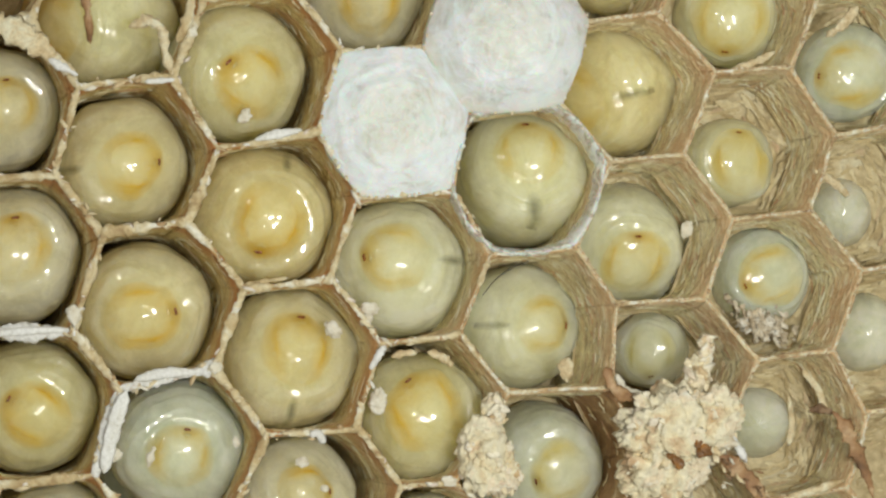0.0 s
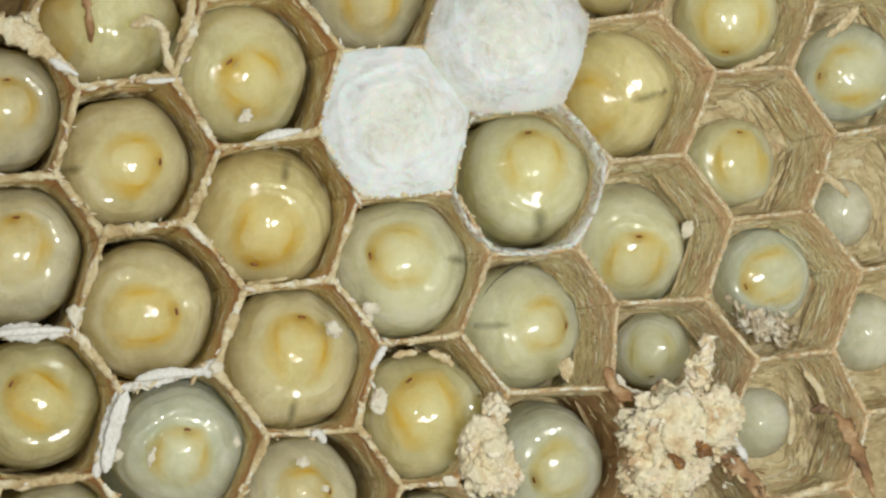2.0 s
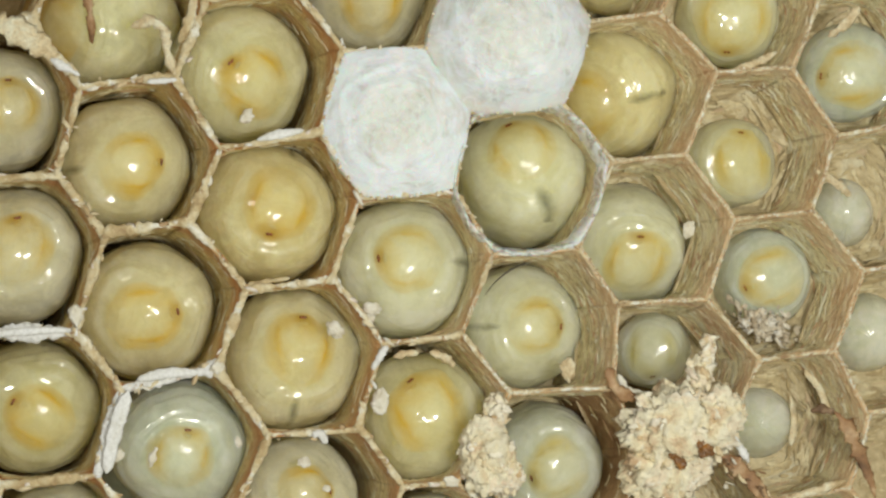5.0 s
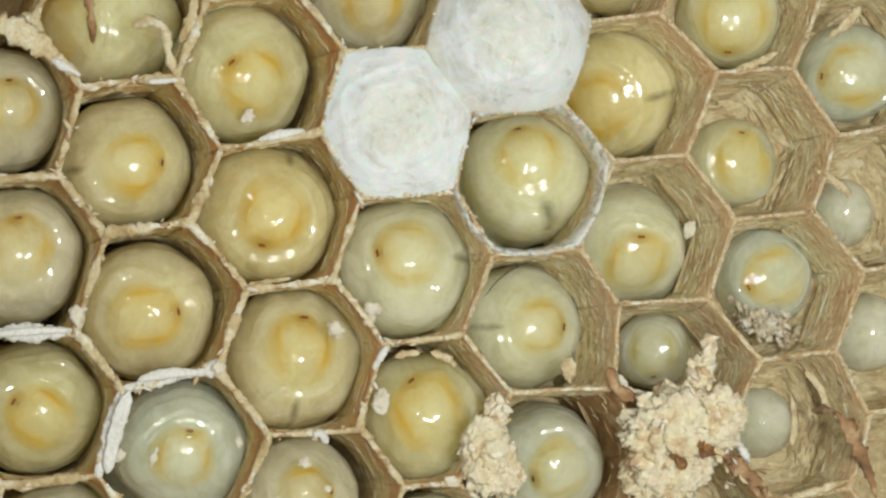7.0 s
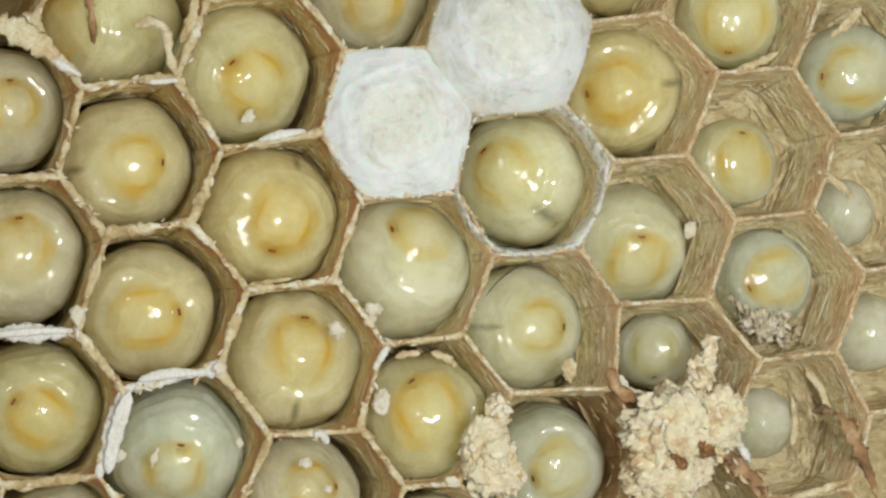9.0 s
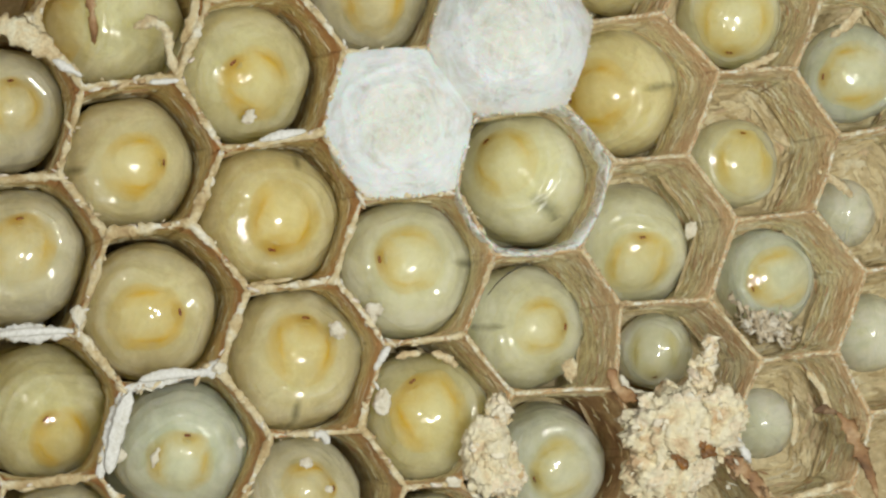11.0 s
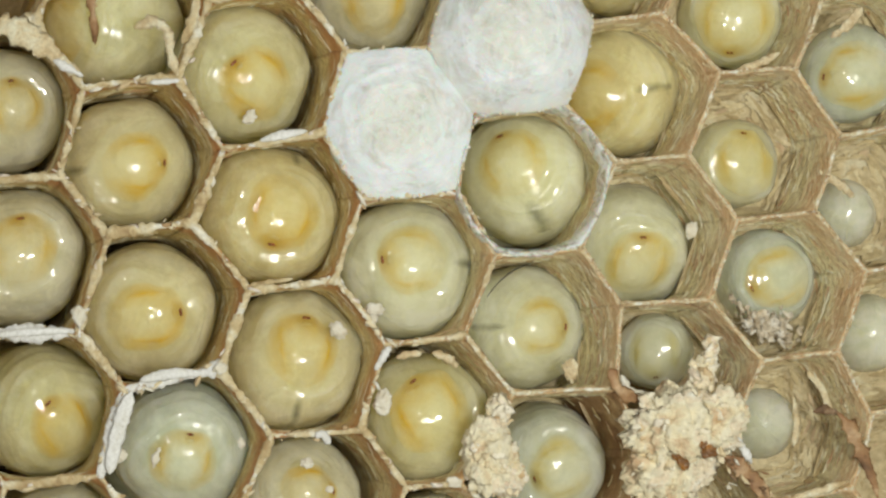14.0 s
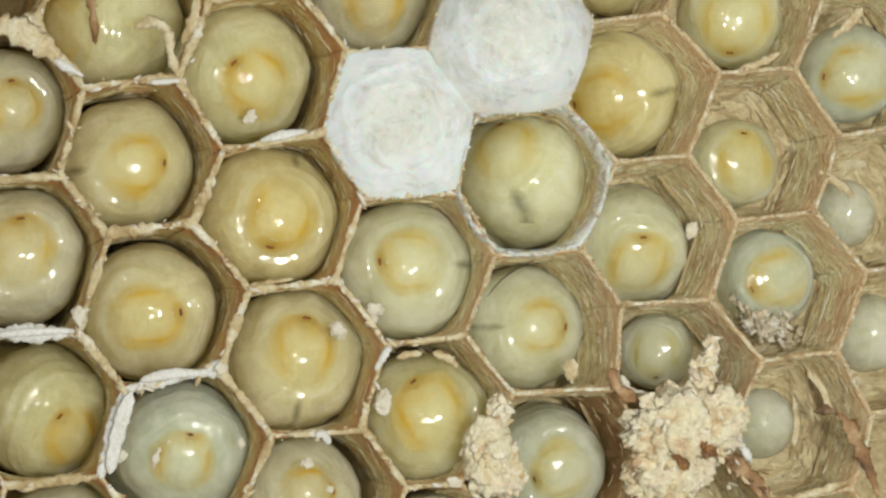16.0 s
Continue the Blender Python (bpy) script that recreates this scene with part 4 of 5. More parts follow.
def strip(name, path, wide, thick, mat, label, category, group="", seed=0.0, torn=1.0):
    """A ragged strand along a bent path; wide gives its half width at each point."""
    root = Vector(path[0])
    bm = bmesh.new()
    pts = [Vector(p) for p in path]
    rows = []
    fine = 10
    for q in range((len(pts) - 1) * fine + 1):
        k = min(q // fine, len(pts) - 2)
        f = q / fine - k
        p0, p1, p2, p3 = pts[max(0, k - 1)], pts[k], pts[k + 1], pts[min(len(pts) - 1, k + 2)]
        p = 0.5 * (2 * p1 + (p2 - p0) * f + (2 * p0 - 5 * p1 + 4 * p2 - p3) * f * f + (3 * p1 - p0 - 3 * p2 + p3) * f ** 3)
        go = (p2 - p1).normalized()
        side = Vector((-go.y, go.x, 0)).normalized()
        up = go.cross(side) * -1 if go.cross(side).z < 0 else go.cross(side)
        w = wide[k] + (wide[k + 1] - wide[k]) * f
        end = min(q, (len(pts) - 1) * fine - q) / ((len(pts) - 1) * fine)
        w *= min(1.0, 0.12 + 7 * end) * (1 + torn * (0.6 * wobble(p, 1.6, seed) + 0.35 * wobble(p, 4.5, seed) + 0.15 * wobble(p, 9.0, seed)))
        t = thick * (1 + 0.5 * wobble(p, 3.0, seed + 4))
        ring = []
        for a in range(8):
            x, y = math.cos(a * math.pi / 4), math.sin(a * math.pi / 4)
            r = 1 + torn * (0.35 * wobble(p + Vector((x, y, 0)), 2.6, seed) + 0.30 * wobble(p + Vector((x, y, 0)), 8.0, seed))
            ring.append((p - root + side * (x * w * r) + up * (y * min(t, w) * r)) * MM)
        rows.append(ring)
    skin_grid(bm, rows)
    ob = tagged(new(name, mesh_of(name, bm, mat)), label, category, group)
    ob.location = root * MM
    return ob


def crumb(mid, size, label="small white crumb of nest paper on a larva", mat=None, seed=1.0, bits=3):
    """A ragged flake."""
    rng = random.Random(int(seed * 10))
    bm = bmesh.new()
    blob(bm, (0, 0, 0), (size * 1.25, size * 0.9, size * 0.45), 4, 0.40 + 0.03 * bits, 1.15, seed + rng.random())
    ob = tagged(new("crumb", mesh_of("crumb", bm, mat or CRUMB)), label, "crumb", "crumbs on the comb")
    ob.location = Vector(mid) * MM
    ob.rotation_euler = (0, 0, seed)
    return ob


strip('torn_cap', [(-26.88, 13.01, 0.30), (-25.28, 12.38, 0.50), (-23.84, 11.55, 0.40), (-22.71, 10.60, 0.30), (-21.73, 9.99, 0.10)], (0.68, 0.88, 0.64, 0.37, 0.2), 0.16, SHRED, 'torn cream paper cap hanging over an open cell', 'torn cap', '', 1)
strip('torn_cap', [(-23.35, 10.82, 0.50), (-22.54, 10.38, 0.55), (-21.64, 9.89, 0.40)], (0.14, 0.31, 0.14), 0.2, RIM_WHITE, 'white torn lip of a paper cap', 'torn cap', '', 2)
strip('silk_strand', [(-18.74, 12.82, 0.30), (-17.64, 13.14, 0.60), (-16.86, 12.70, 0.60), (-16.61, 11.39, 0.50), (-16.26, 10.11, 0.20)], (0.24, 0.34, 0.31, 0.24, 0.27), 0.22, SHRED, 'arched cream strand of a torn cap', 'strand', '', 3)
strip('silk_strand', [(-15.07, 14.73, 0.30), (-15.41, 13.15, 0.50), (-15.94, 12.02, 0.20)], (0.31, 0.24, 0.17), 0.12, RIM, 'cream silk strand on a cell rim', 'strand', '', 4)
strip('paper_shred', [(-21.28, 14.85, 0.20), (-21.08, 13.40, 0.00), (-20.93, 11.90, -0.60)], (0.27, 0.24, 0.1), 0.12, FLAP, 'rust brown paper strip lying across a larva', 'paper shred', '', 5)
strip('paper_shred', [(24.68, 13.56, -0.60), (25.54, 14.26, -0.10), (26.48, 15.42, 0.20)], (0.17, 0.37, 0.24), 0.1, SHRED, 'straw coloured splinter of paper on a cell rim', 'paper shred', 'paper shreds', 6)
strip('paper_shred', [(18.12, 11.19, -0.40), (19.70, 11.74, -0.50), (21.38, 12.57, -0.80)], (0.14, 0.27, 0.2), 0.09, SHRED, 'straw coloured splinter of paper on a cell rim', 'paper shred', 'paper shreds', 7)
strip('paper_shred', [(23.75, 5.19, -0.50), (25.29, 4.35, -0.80), (26.52, 3.60, -1.60)], (0.14, 0.31, 0.17), 0.1, SHRED, 'whitish flake of paper inside a cell', 'paper shred', 'paper shreds', 8)
strip('paper_shred', [(16.83, -12.26, 0.20), (17.95, -13.08, 0.50), (19.18, -14.24, 0.50), (20.41, -15.90, 0.30)], (0.24, 0.58, 0.51, 0.37), 0.07, FLAP, 'red-brown torn paper flap', 'paper flap', '', 9)
strip('paper_shred', [(24.62, -9.90, 0.20), (25.34, -10.94, 0.50), (26.04, -12.42, 0.50), (26.85, -14.12, 0.30), (27.30, -15.40, 0.10)], (0.22, 0.52, 0.44, 0.26, 0.1), 0.06, FLAP, 'red-brown torn paper flap', 'paper flap', '', 10)
# dark strip laid in for the shadow streak beside the flap
strip('paper_shred', [(23.38, -9.93, -0.80), (24.12, -9.79, -0.60), (24.85, -10.06, -0.20)], (0.17, 0.27, 0.2), 0.1, RUST, 'dark strip standing in for a shadow streak', 'paper flap', '', 11)
strip('paper_shred', [(21.26, -15.37, -0.20), (23.32, -14.77, 0.20), (25.41, -14.19, 0.10)], (0.1, 0.24, 0.14), 0.18, SHRED, 'straw coloured paper edge', 'paper shred', 'paper shreds', 12)
strip('paper_shred', [(16.91, -12.13, 0.60), (17.53, -11.26, 0.90), (18.50, -12.39, 0.60), (19.00, -13.05, 0.20)], (0.14, 0.24, 0.24, 0.1), 0.15, RIM_WHITE, 'white silky shred beside a pulp lump', 'paper shred', 'paper shreds', 13)
strip('paper_shred', [(10.06, -7.12, 0.10), (10.60, -8.49, 0.20), (12.01, -9.12, 0.00)], (0.24, 0.44, 0.24), 0.08, FLAP, 'red-brown torn paper edge beside a small larva', 'paper flap', '', 14)
strip('paper_shred', [(10.90, -7.55, -0.60), (11.60, -8.53, -0.80), (13.23, -8.89, -1.20)], (0.17, 0.27, 0.14), 0.15, CRUMB, 'whitish flake of paper inside a cell', 'paper shred', 'paper shreds', 15)
strip('hair', [(5.29, -0.69, 0.30), (4.19, -1.10, 0.25), (3.15, -1.86, 0.20), (2.32, -2.88, 0.15)], (0.03, 0.04, 0.035, 0.02), 0.04, HAIR, 'single dark hair lying over a pale larva', 'hair', '', 16)
strip('paper_shred', [(-3.06, -6.47, -0.60), (-2.39, -6.27, -0.50), (-1.46, -6.21, -0.70)], (0.14, 0.27, 0.14), 0.14, SHRED, 'straw coloured flake of paper inside a cell', 'paper shred', 'paper shreds', 17)
strip('paper_shred', [(-0.85, -6.14, -0.60), (0.19, -6.55, -0.80), (0.77, -7.04, -1.10)], (0.2, 0.37, 0.24), 0.16, SHRED, 'straw coloured flake of paper inside a cell', 'paper shred', 'paper shreds', 18)
strip('silk_strand', [(-17.07, -11.63, -0.30), (-17.30, -12.21, -0.20), (-17.45, -12.88, -0.40)], (0.1, 0.24, 0.14), 0.12, CRUMB, 'thin white silk thread on a bluish larva', 'strand', '', 19)
strip('silk_strand', [(-11.92, -2.22, -0.10), (-10.65, -1.98, -0.10), (-9.34, -1.78, 0.10)], (0.1, 0.17, 0.1), 0.12, RIM, 'pale film along a cell rim', 'strand', '', 20)
strip('paper_shred', [(-8.05, -11.11, 0.20), (-7.59, -10.97, 0.30), (-7.09, -11.57, -0.20)], (0.1, 0.27, 0.1), 0.12, RIM_WHITE, 'white silky shred on a rim', 'paper shred', 'paper shreds', 21)
strip('paper_shred', [(-4.43, -7.23, 0.10), (-4.02, -6.46, 0.30), (-3.53, -5.79, 0.20)], (0.17, 0.31, 0.17), 0.2, RIM_WHITE, 'white silky shred on a rim', 'paper shred', 'paper shreds', 22)
crumb((-11.84, 7.90, -1.00), 0.37, seed=1.1, bits=3)
crumb((-6.56, -4.81, -1.00), 0.44, seed=2.3, bits=6)
crumb((-4.43, -3.63, -0.60), 0.44, seed=3.2, bits=4)
crumb((-4.60, -4.24, -0.40), 0.31, seed=3.9, bits=3)
crumb((-3.89, -9.17, -0.50), 0.54, seed=4.4, bits=5)
crumb((-12.30, -11.50, -0.60), 0.24, 'small cream crumb on a cell wall', seed=5.1, bits=3)
crumb((-8.36, -12.70, -0.80), 0.31, seed=6.2, bits=4)
crumb((16.32, 1.47, -3.40), 0.41, 'small cream crumb on a cell wall', seed=7.7, bits=4)
crumb((7.92, -7.31, -1.50), 0.51, 'straw coloured crumb on a cell wall', mat=SHRED, seed=8.1, bits=4)
crumb((0.37, -13.88, 0.20), 0.34, 'small white crumb on a rim', seed=9.0, bits=3)
crumb((-13.66, -7.02, 0.40), 0.31, 'small white silk crumb on a rim', seed=9.6, bits=3)
crumb((-19.26, -12.10, 0.20), 0.27, 'small cream crumb on a rim', seed=10.3, bits=3)
crumb((-21.80, -3.93, 0.30), 0.44, 'cream crumb of pulp on a rim', seed=11.2, bits=4)
crumb((-7.03, -14.27, -0.60), 0.20, seed=12.4, bits=3)
crumb((5.28, 13.09, 2.20), 0.10, 'tiny dark speck on a silk cap', mat=HAIR, seed=13.0, bits=0)
strip('silk_film', [(-18.74, -8.31, 0.35), (-19.32, -10.00, 0.50), (-19.75, -11.72, 0.45), (-20.00, -13.13, 0.30)], (0.26, 0.50, 0.44, 0.28), 0.10, RIM_WHITE, 'ragged white silk film over a cell rim', 'silk film', '', 60, 0.3)
strip('silk_film', [(-18.29, -7.73, 0.35), (-16.45, -7.34, 0.50), (-14.57, -7.35, 0.30)], (0.2, 0.34, 0.14), 0.14, RIM_WHITE, 'ragged white silk film over a cell rim', 'silk film', '', 61, 0.45)
strip('silk_film', [(-26.56, -5.10, 0.30), (-24.34, -4.91, 0.50), (-22.05, -4.84, 0.30)], (0.20, 0.23, 0.16), 0.14, RIM_WHITE, 'ragged white silk film over a cell rim', 'silk film', '', 62, 0.3)
strip('silk_film', [(-11.39, 6.34, 0.30), (-10.08, 6.68, 0.50), (-8.55, 6.99, 0.30)], (0.14, 0.31, 0.14), 0.14, RIM_WHITE, 'ragged white silk film over a cell rim', 'silk film', '', 63, 0.45)
crumb((15.67, -12.11, 1.95), 0.37, 'burnt orange brown pit in a pulp lump', mat=HOLLOW, seed=3.3, bits=9)
crumb((15.30, -11.69, 2.00), 0.20, 'burnt orange brown pit in a pulp lump', mat=HOLLOW, seed=3.9, bits=9)
crumb((14.01, -12.80, 2.00), 0.31, 'burnt orange brown pit in a pulp lump', mat=HOLLOW, seed=5.6, bits=9)
crumb((13.62, -12.46, 1.90), 0.20, 'burnt orange brown pit in a pulp lump', mat=HOLLOW, seed=6.1, bits=9)
strip('straw', [(18.12, -13.61, 0.73), (18.21, -13.87, 0.85), (18.42, -14.16, 0.63)], (0.03, 0.11, 0.03), 0.06, SHRED, 'loose straw lying on a torn paper flap', 'straw', 'loose straws on the flap', 70)
strip('straw', [(17.35, -13.49, 0.58), (17.59, -13.78, 0.70), (17.94, -14.09, 0.48)], (0.03, 0.09, 0.03), 0.06, RUST, 'loose straw lying on a torn paper flap', 'straw', 'loose straws on the flap', 71)
strip('straw', [(17.16, -14.23, 0.89), (17.24, -14.36, 1.01), (17.43, -14.52, 0.79)], (0.03, 0.13, 0.03), 0.06, FLAKE, 'loose straw lying on a torn paper flap', 'straw', 'loose straws on the flap', 72)
strip('straw', [(18.59, -13.94, 0.73), (18.72, -14.00, 0.85), (18.97, -14.08, 0.63)], (0.03, 0.07, 0.03), 0.06, RUST, 'loose straw lying on a torn paper flap', 'straw', 'loose straws on the flap', 73)
strip('straw', [(17.30, -13.15, 0.70), (17.56, -13.21, 0.82), (17.94, -13.30, 0.60)], (0.03, 0.13, 0.03), 0.06, FLAP, 'loose straw lying on a torn paper flap', 'straw', 'loose straws on the flap', 74)
strip('straw', [(18.14, -13.82, 0.71), (18.39, -14.04, 0.83), (18.75, -14.29, 0.61)], (0.03, 0.09, 0.03), 0.06, SHRED, 'loose straw lying on a torn paper flap', 'straw', 'loose straws on the flap', 75)
strip('straw', [(19.46, -14.49, 0.66), (19.62, -14.80, 0.78), (19.89, -15.14, 0.56)], (0.03, 0.08, 0.03), 0.06, RUST, 'loose straw lying on a torn paper flap', 'straw', 'loose straws on the flap', 76)
strip('straw', [(17.64, -12.62, 0.85), (17.76, -12.85, 0.97), (18.01, -13.10, 0.75)], (0.03, 0.09, 0.03), 0.06, FLAKE, 'loose straw lying on a torn paper flap', 'straw', 'loose straws on the flap', 77)
strip('straw', [(19.25, -14.44, 0.87), (19.44, -14.47, 0.99), (19.76, -14.54, 0.77)], (0.03, 0.1, 0.03), 0.06, RUST, 'loose straw lying on a torn paper flap', 'straw', 'loose straws on the flap', 78)
strip('straw', [(19.21, -13.46, 0.82), (19.52, -13.55, 0.94), (19.95, -13.67, 0.72)], (0.03, 0.09, 0.03), 0.06, FLAP, 'loose straw lying on a torn paper flap', 'straw', 'loose straws on the flap', 79)
strip('straw', [(17.22, -13.06, 0.59), (17.34, -13.40, 0.71), (17.57, -13.77, 0.49)], (0.03, 0.08, 0.03), 0.06, SHRED, 'loose straw lying on a torn paper flap', 'straw', 'loose straws on the flap', 80)
strip('straw', [(17.24, -12.65, 0.75), (17.32, -12.83, 0.87), (17.52, -13.03, 0.65)], (0.03, 0.1, 0.03), 0.06, RUST, 'loose straw lying on a torn paper flap', 'straw', 'loose straws on the flap', 81)
strip('straw', [(17.29, -14.12, 0.59), (17.60, -14.23, 0.71), (18.02, -14.37, 0.49)], (0.03, 0.1, 0.03), 0.06, FLAKE, 'loose straw lying on a torn paper flap', 'straw', 'loose straws on the flap', 82)
strip('straw', [(17.52, -12.92, 0.66), (17.63, -13.27, 0.78), (17.87, -13.65, 0.56)], (0.03, 0.13, 0.03), 0.06, RUST, 'loose straw lying on a torn paper flap', 'straw', 'loose straws on the flap', 83)
strip('paper_shred', [(24.07, -7.42, -3.50), (25.01, -8.68, -3.20), (25.45, -10.29, -3.00)], (0.17, 0.31, 0.17), 0.06, SHRED, 'straw coloured flake of paper inside a cell', 'paper shred', 'paper shreds', 102)
strip('paper_shred', [(23.22, -9.05, -3.80), (23.47, -10.67, -3.80), (23.16, -12.27, -3.60)], (0.14, 0.27, 0.14), 0.06, SHRED, 'straw coloured flake of paper inside a cell', 'paper shred', 'paper shreds', 103)


def fluff(mid, reach, turn, count, label):
    """A loose heap of tiny curled scraps."""
    rng = random.Random(count)
    bm = bmesh.new()
    for k in range(count):
        x, y = rng.gauss(0, 0.45) * reach[0], rng.gauss(0, 0.45) * reach[1]
        at = Vector((x * math.cos(turn) - y * math.sin(turn), x * math.sin(turn) + y * math.cos(turn), rng.uniform(-0.1, 0.5) * math.exp(-(x / reach[0]) ** 2 - (y / reach[1]) ** 2)))
        g = 0.05 + 0.30 * rng.random() ** 2
        tip = Euler((rng.uniform(-1.2, 1.2), rng.uniform(-1.2, 1.2), rng.uniform(0, 6.28)))
        size = (g * rng.uniform(1.0, 1.8), g * rng.uniform(0.6, 1.0), g * 0.45)
        made = bmesh.ops.create_icosphere(bm, subdivisions=2, radius=1.0)
        for v in made["verts"]:
            c = v.co * (1 + 1.2 * wobble(v.co, 1.6, k * 0.7) + 0.5 * wobble(v.co, 4.0, k))
            c = Vector((c.x * size[0], c.y * size[1], c.z * size[2] + 0.3 * g * c.x * c.x))
            c.rotate(tip)
            v.co = (at + c) * MM
    ob = tagged(new("debris", mesh_of("debris", bm, FLUFF)), label, "debris", kind="stuff")
    ob.location = Vector(mid) * MM
    return ob


fluff((21.2, -4.35, -3.5), (2.1, 1.15), -0.55, 260, "heap of grey white papery debris beside a larva")
strip('silk_film', [(-17.81, 9.63, 0.35), (-16.90, 9.70, 0.42), (-16.04, 9.81, 0.30)], (0.1, 0.2, 0.1), 0.1, RIM_WHITE, 'ragged white silk film over a cell rim', 'silk film', '', 65, 0.45)

crumb((-9.70, -3.52, -2.64), 0.10, 'tiny dark speck on the skin of a larva', mat=HAIR, seed=18.9, bits=2)
crumb((14.57, 2.65, -3.62), 0.07, 'tiny dark speck on the skin of a larva', mat=HAIR, seed=25.6, bits=2)
crumb((28.66, -5.87, -3.34), 0.07, 'tiny dark speck on the skin of a larva', mat=HAIR, seed=29.4, bits=2)
crumb((-3.97, -2.66, -1.77), 0.07, 'tiny dark speck on the skin of a larva', mat=HAIR, seed=20.6, bits=2)
crumb((-3.84, -2.80, -1.76), 0.06, 'tiny dark speck on the skin of a larva', mat=HAIR, seed=20.6, bits=2)


def motions():
    walk(front_d, [
        (0.0, pose(0.00000, 0.00000, 0.00000, -4.4, 3.2, -109.4)),
        (0.5, pose(0.00001, -0.00001, 0.00000, -6.1, 4.1, -109.4)),
        (1.0, pose(-0.00000, -0.00009, -0.00001, -7.5, 13.5, -109.6)),
        (1.5, pose(-0.00002, -0.00011, -0.00001, -6.1, 16.1, -109.6)),
        (2.0, pose(-0.00003, -0.00009, -0.00001, -4.5, 14.0, -109.4)),
        (2.5, pose(0.00001, -0.00002, -0.00000, -5.9, 5.7, -109.4)),
        (3.0, pose(-0.00002, 0.00000, -0.00000, -1.8, 3.6, -109.4)),
        (3.5, pose(0.00009, 0.00004, 0.00001, -13.2, -5.2, -108.6)),
        (4.0, pose(0.00015, 0.00010, 0.00002, -18.0, -14.3, -107.1)),
        (6.5, pose(-0.00012, 0.00010, -0.00001, 12.3, -3.2, -110.6)),
        (7.0, pose(0.00000, 0.00005, 0.00000, -2.9, -2.2, -109.5)),
        (7.5, pose(0.00003, 0.00007, 0.00001, -4.4, -6.0, -109.4)),
        (8.0, pose(0.00009, 0.00009, 0.00001, -11.7, -10.8, -108.4)),
        (8.5, pose(0.00007, 0.00004, 0.00001, -10.1, -4.0, -108.9)),
        (9.0, pose(0.00007, 0.00001, 0.00001, -11.2, -0.8, -109.0)),
        (11.5, pose(0.00005, 0.00003, 0.00001, -9.4, -1.9, -109.1)),
        (12.0, pose(0.00004, 0.00006, 0.00001, -6.8, -4.6, -109.2)),
        (12.5, pose(0.00005, 0.00006, 0.00001, -8.1, -5.1, -109.1)),
        (13.0, pose(0.00004, 0.00006, 0.00001, -7.1, -4.8, -109.1)),
        (13.5, pose(0.00002, 0.00004, 0.00000, -5.0, -1.4, -109.3)),
        (14.0, pose(0.00005, 0.00006, 0.00001, -7.8, -5.0, -109.1)),
        (14.5, pose(0.00004, 0.00005, 0.00001, -7.0, -4.2, -109.2)),
        (15.0, pose(0.00005, 0.00004, 0.00001, -8.5, -2.7, -109.1)),
        (15.5, pose(0.00005, 0.00004, 0.00001, -8.1, -3.6, -109.1)),
        (16.0, pose(0.00004, 0.00004, 0.00001, -7.3, -2.8, -109.2)),
    ])
    walk(front_h, [
        (0.0, pose(-0.00000, 0.00001, 0.00000, 9.3, 10.1, -179.9)),
        (0.5, pose(0.00001, 0.00000, 0.00000, 8.3, 8.7, 180.0)),
        (1.0, pose(-0.00001, -0.00005, -0.00000, 1.8, 10.8, -180.0)),
        (1.5, pose(-0.00008, 0.00002, -0.00001, 10.6, 19.5, -179.2)),
        (2.0, pose(0.00004, 0.00002, 0.00001, 10.3, 5.8, 179.8)),
        (2.5, pose(0.00004, -0.00003, 0.00001, 3.8, 5.0, 180.0)),
        (3.0, pose(-0.00000, -0.00006, -0.00000, 0.9, 10.6, -180.0)),
        (3.5, pose(0.00007, -0.00014, 0.00001, -9.0, 2.4, -179.3)),
        (4.0, pose(0.00006, -0.00002, 0.00001, 5.9, 3.1, 179.8)),
        (6.5, pose(0.00013, 0.00001, 0.00002, 9.1, -5.1, 179.1)),
        (7.0, pose(0.00007, 0.00004, 0.00001, 12.6, 1.7, 179.3)),
        (7.5, pose(0.00020, 0.00015, 0.00004, 27.6, -14.3, 174.6)),
        (8.0, pose(0.00017, 0.00019, 0.00004, 33.9, -11.4, 174.0)),
        (8.5, pose(0.00014, 0.00016, 0.00003, 29.0, -7.6, 175.9)),
        (9.0, pose(0.00016, 0.00019, 0.00003, 33.6, -9.1, 174.7)),
        (11.5, pose(0.00006, -0.00002, 0.00001, 5.0, 2.5, 179.8)),
        (12.0, pose(0.00008, -0.00000, 0.00001, 7.5, 0.6, 179.6)),
        (12.5, pose(0.00009, -0.00000, 0.00002, 7.5, -0.8, 179.5)),
        (13.0, pose(0.00010, -0.00002, 0.00002, 5.1, -2.2, 179.7)),
        (13.5, pose(0.00009, -0.00004, 0.00001, 2.6, -0.1, 180.0)),
        (14.0, pose(0.00009, -0.00000, 0.00001, 7.6, -0.5, 179.5)),
        (14.5, pose(0.00008, -0.00000, 0.00001, 7.5, 0.6, 179.6)),
        (15.0, pose(0.00004, -0.00002, 0.00001, 5.0, 5.7, 179.9)),
        (15.5, pose(0.00007, -0.00001, 0.00001, 6.1, 2.2, 179.8)),
        (16.0, pose(0.00007, -0.00001, 0.00001, 6.1, 1.7, 179.7)),
    ])
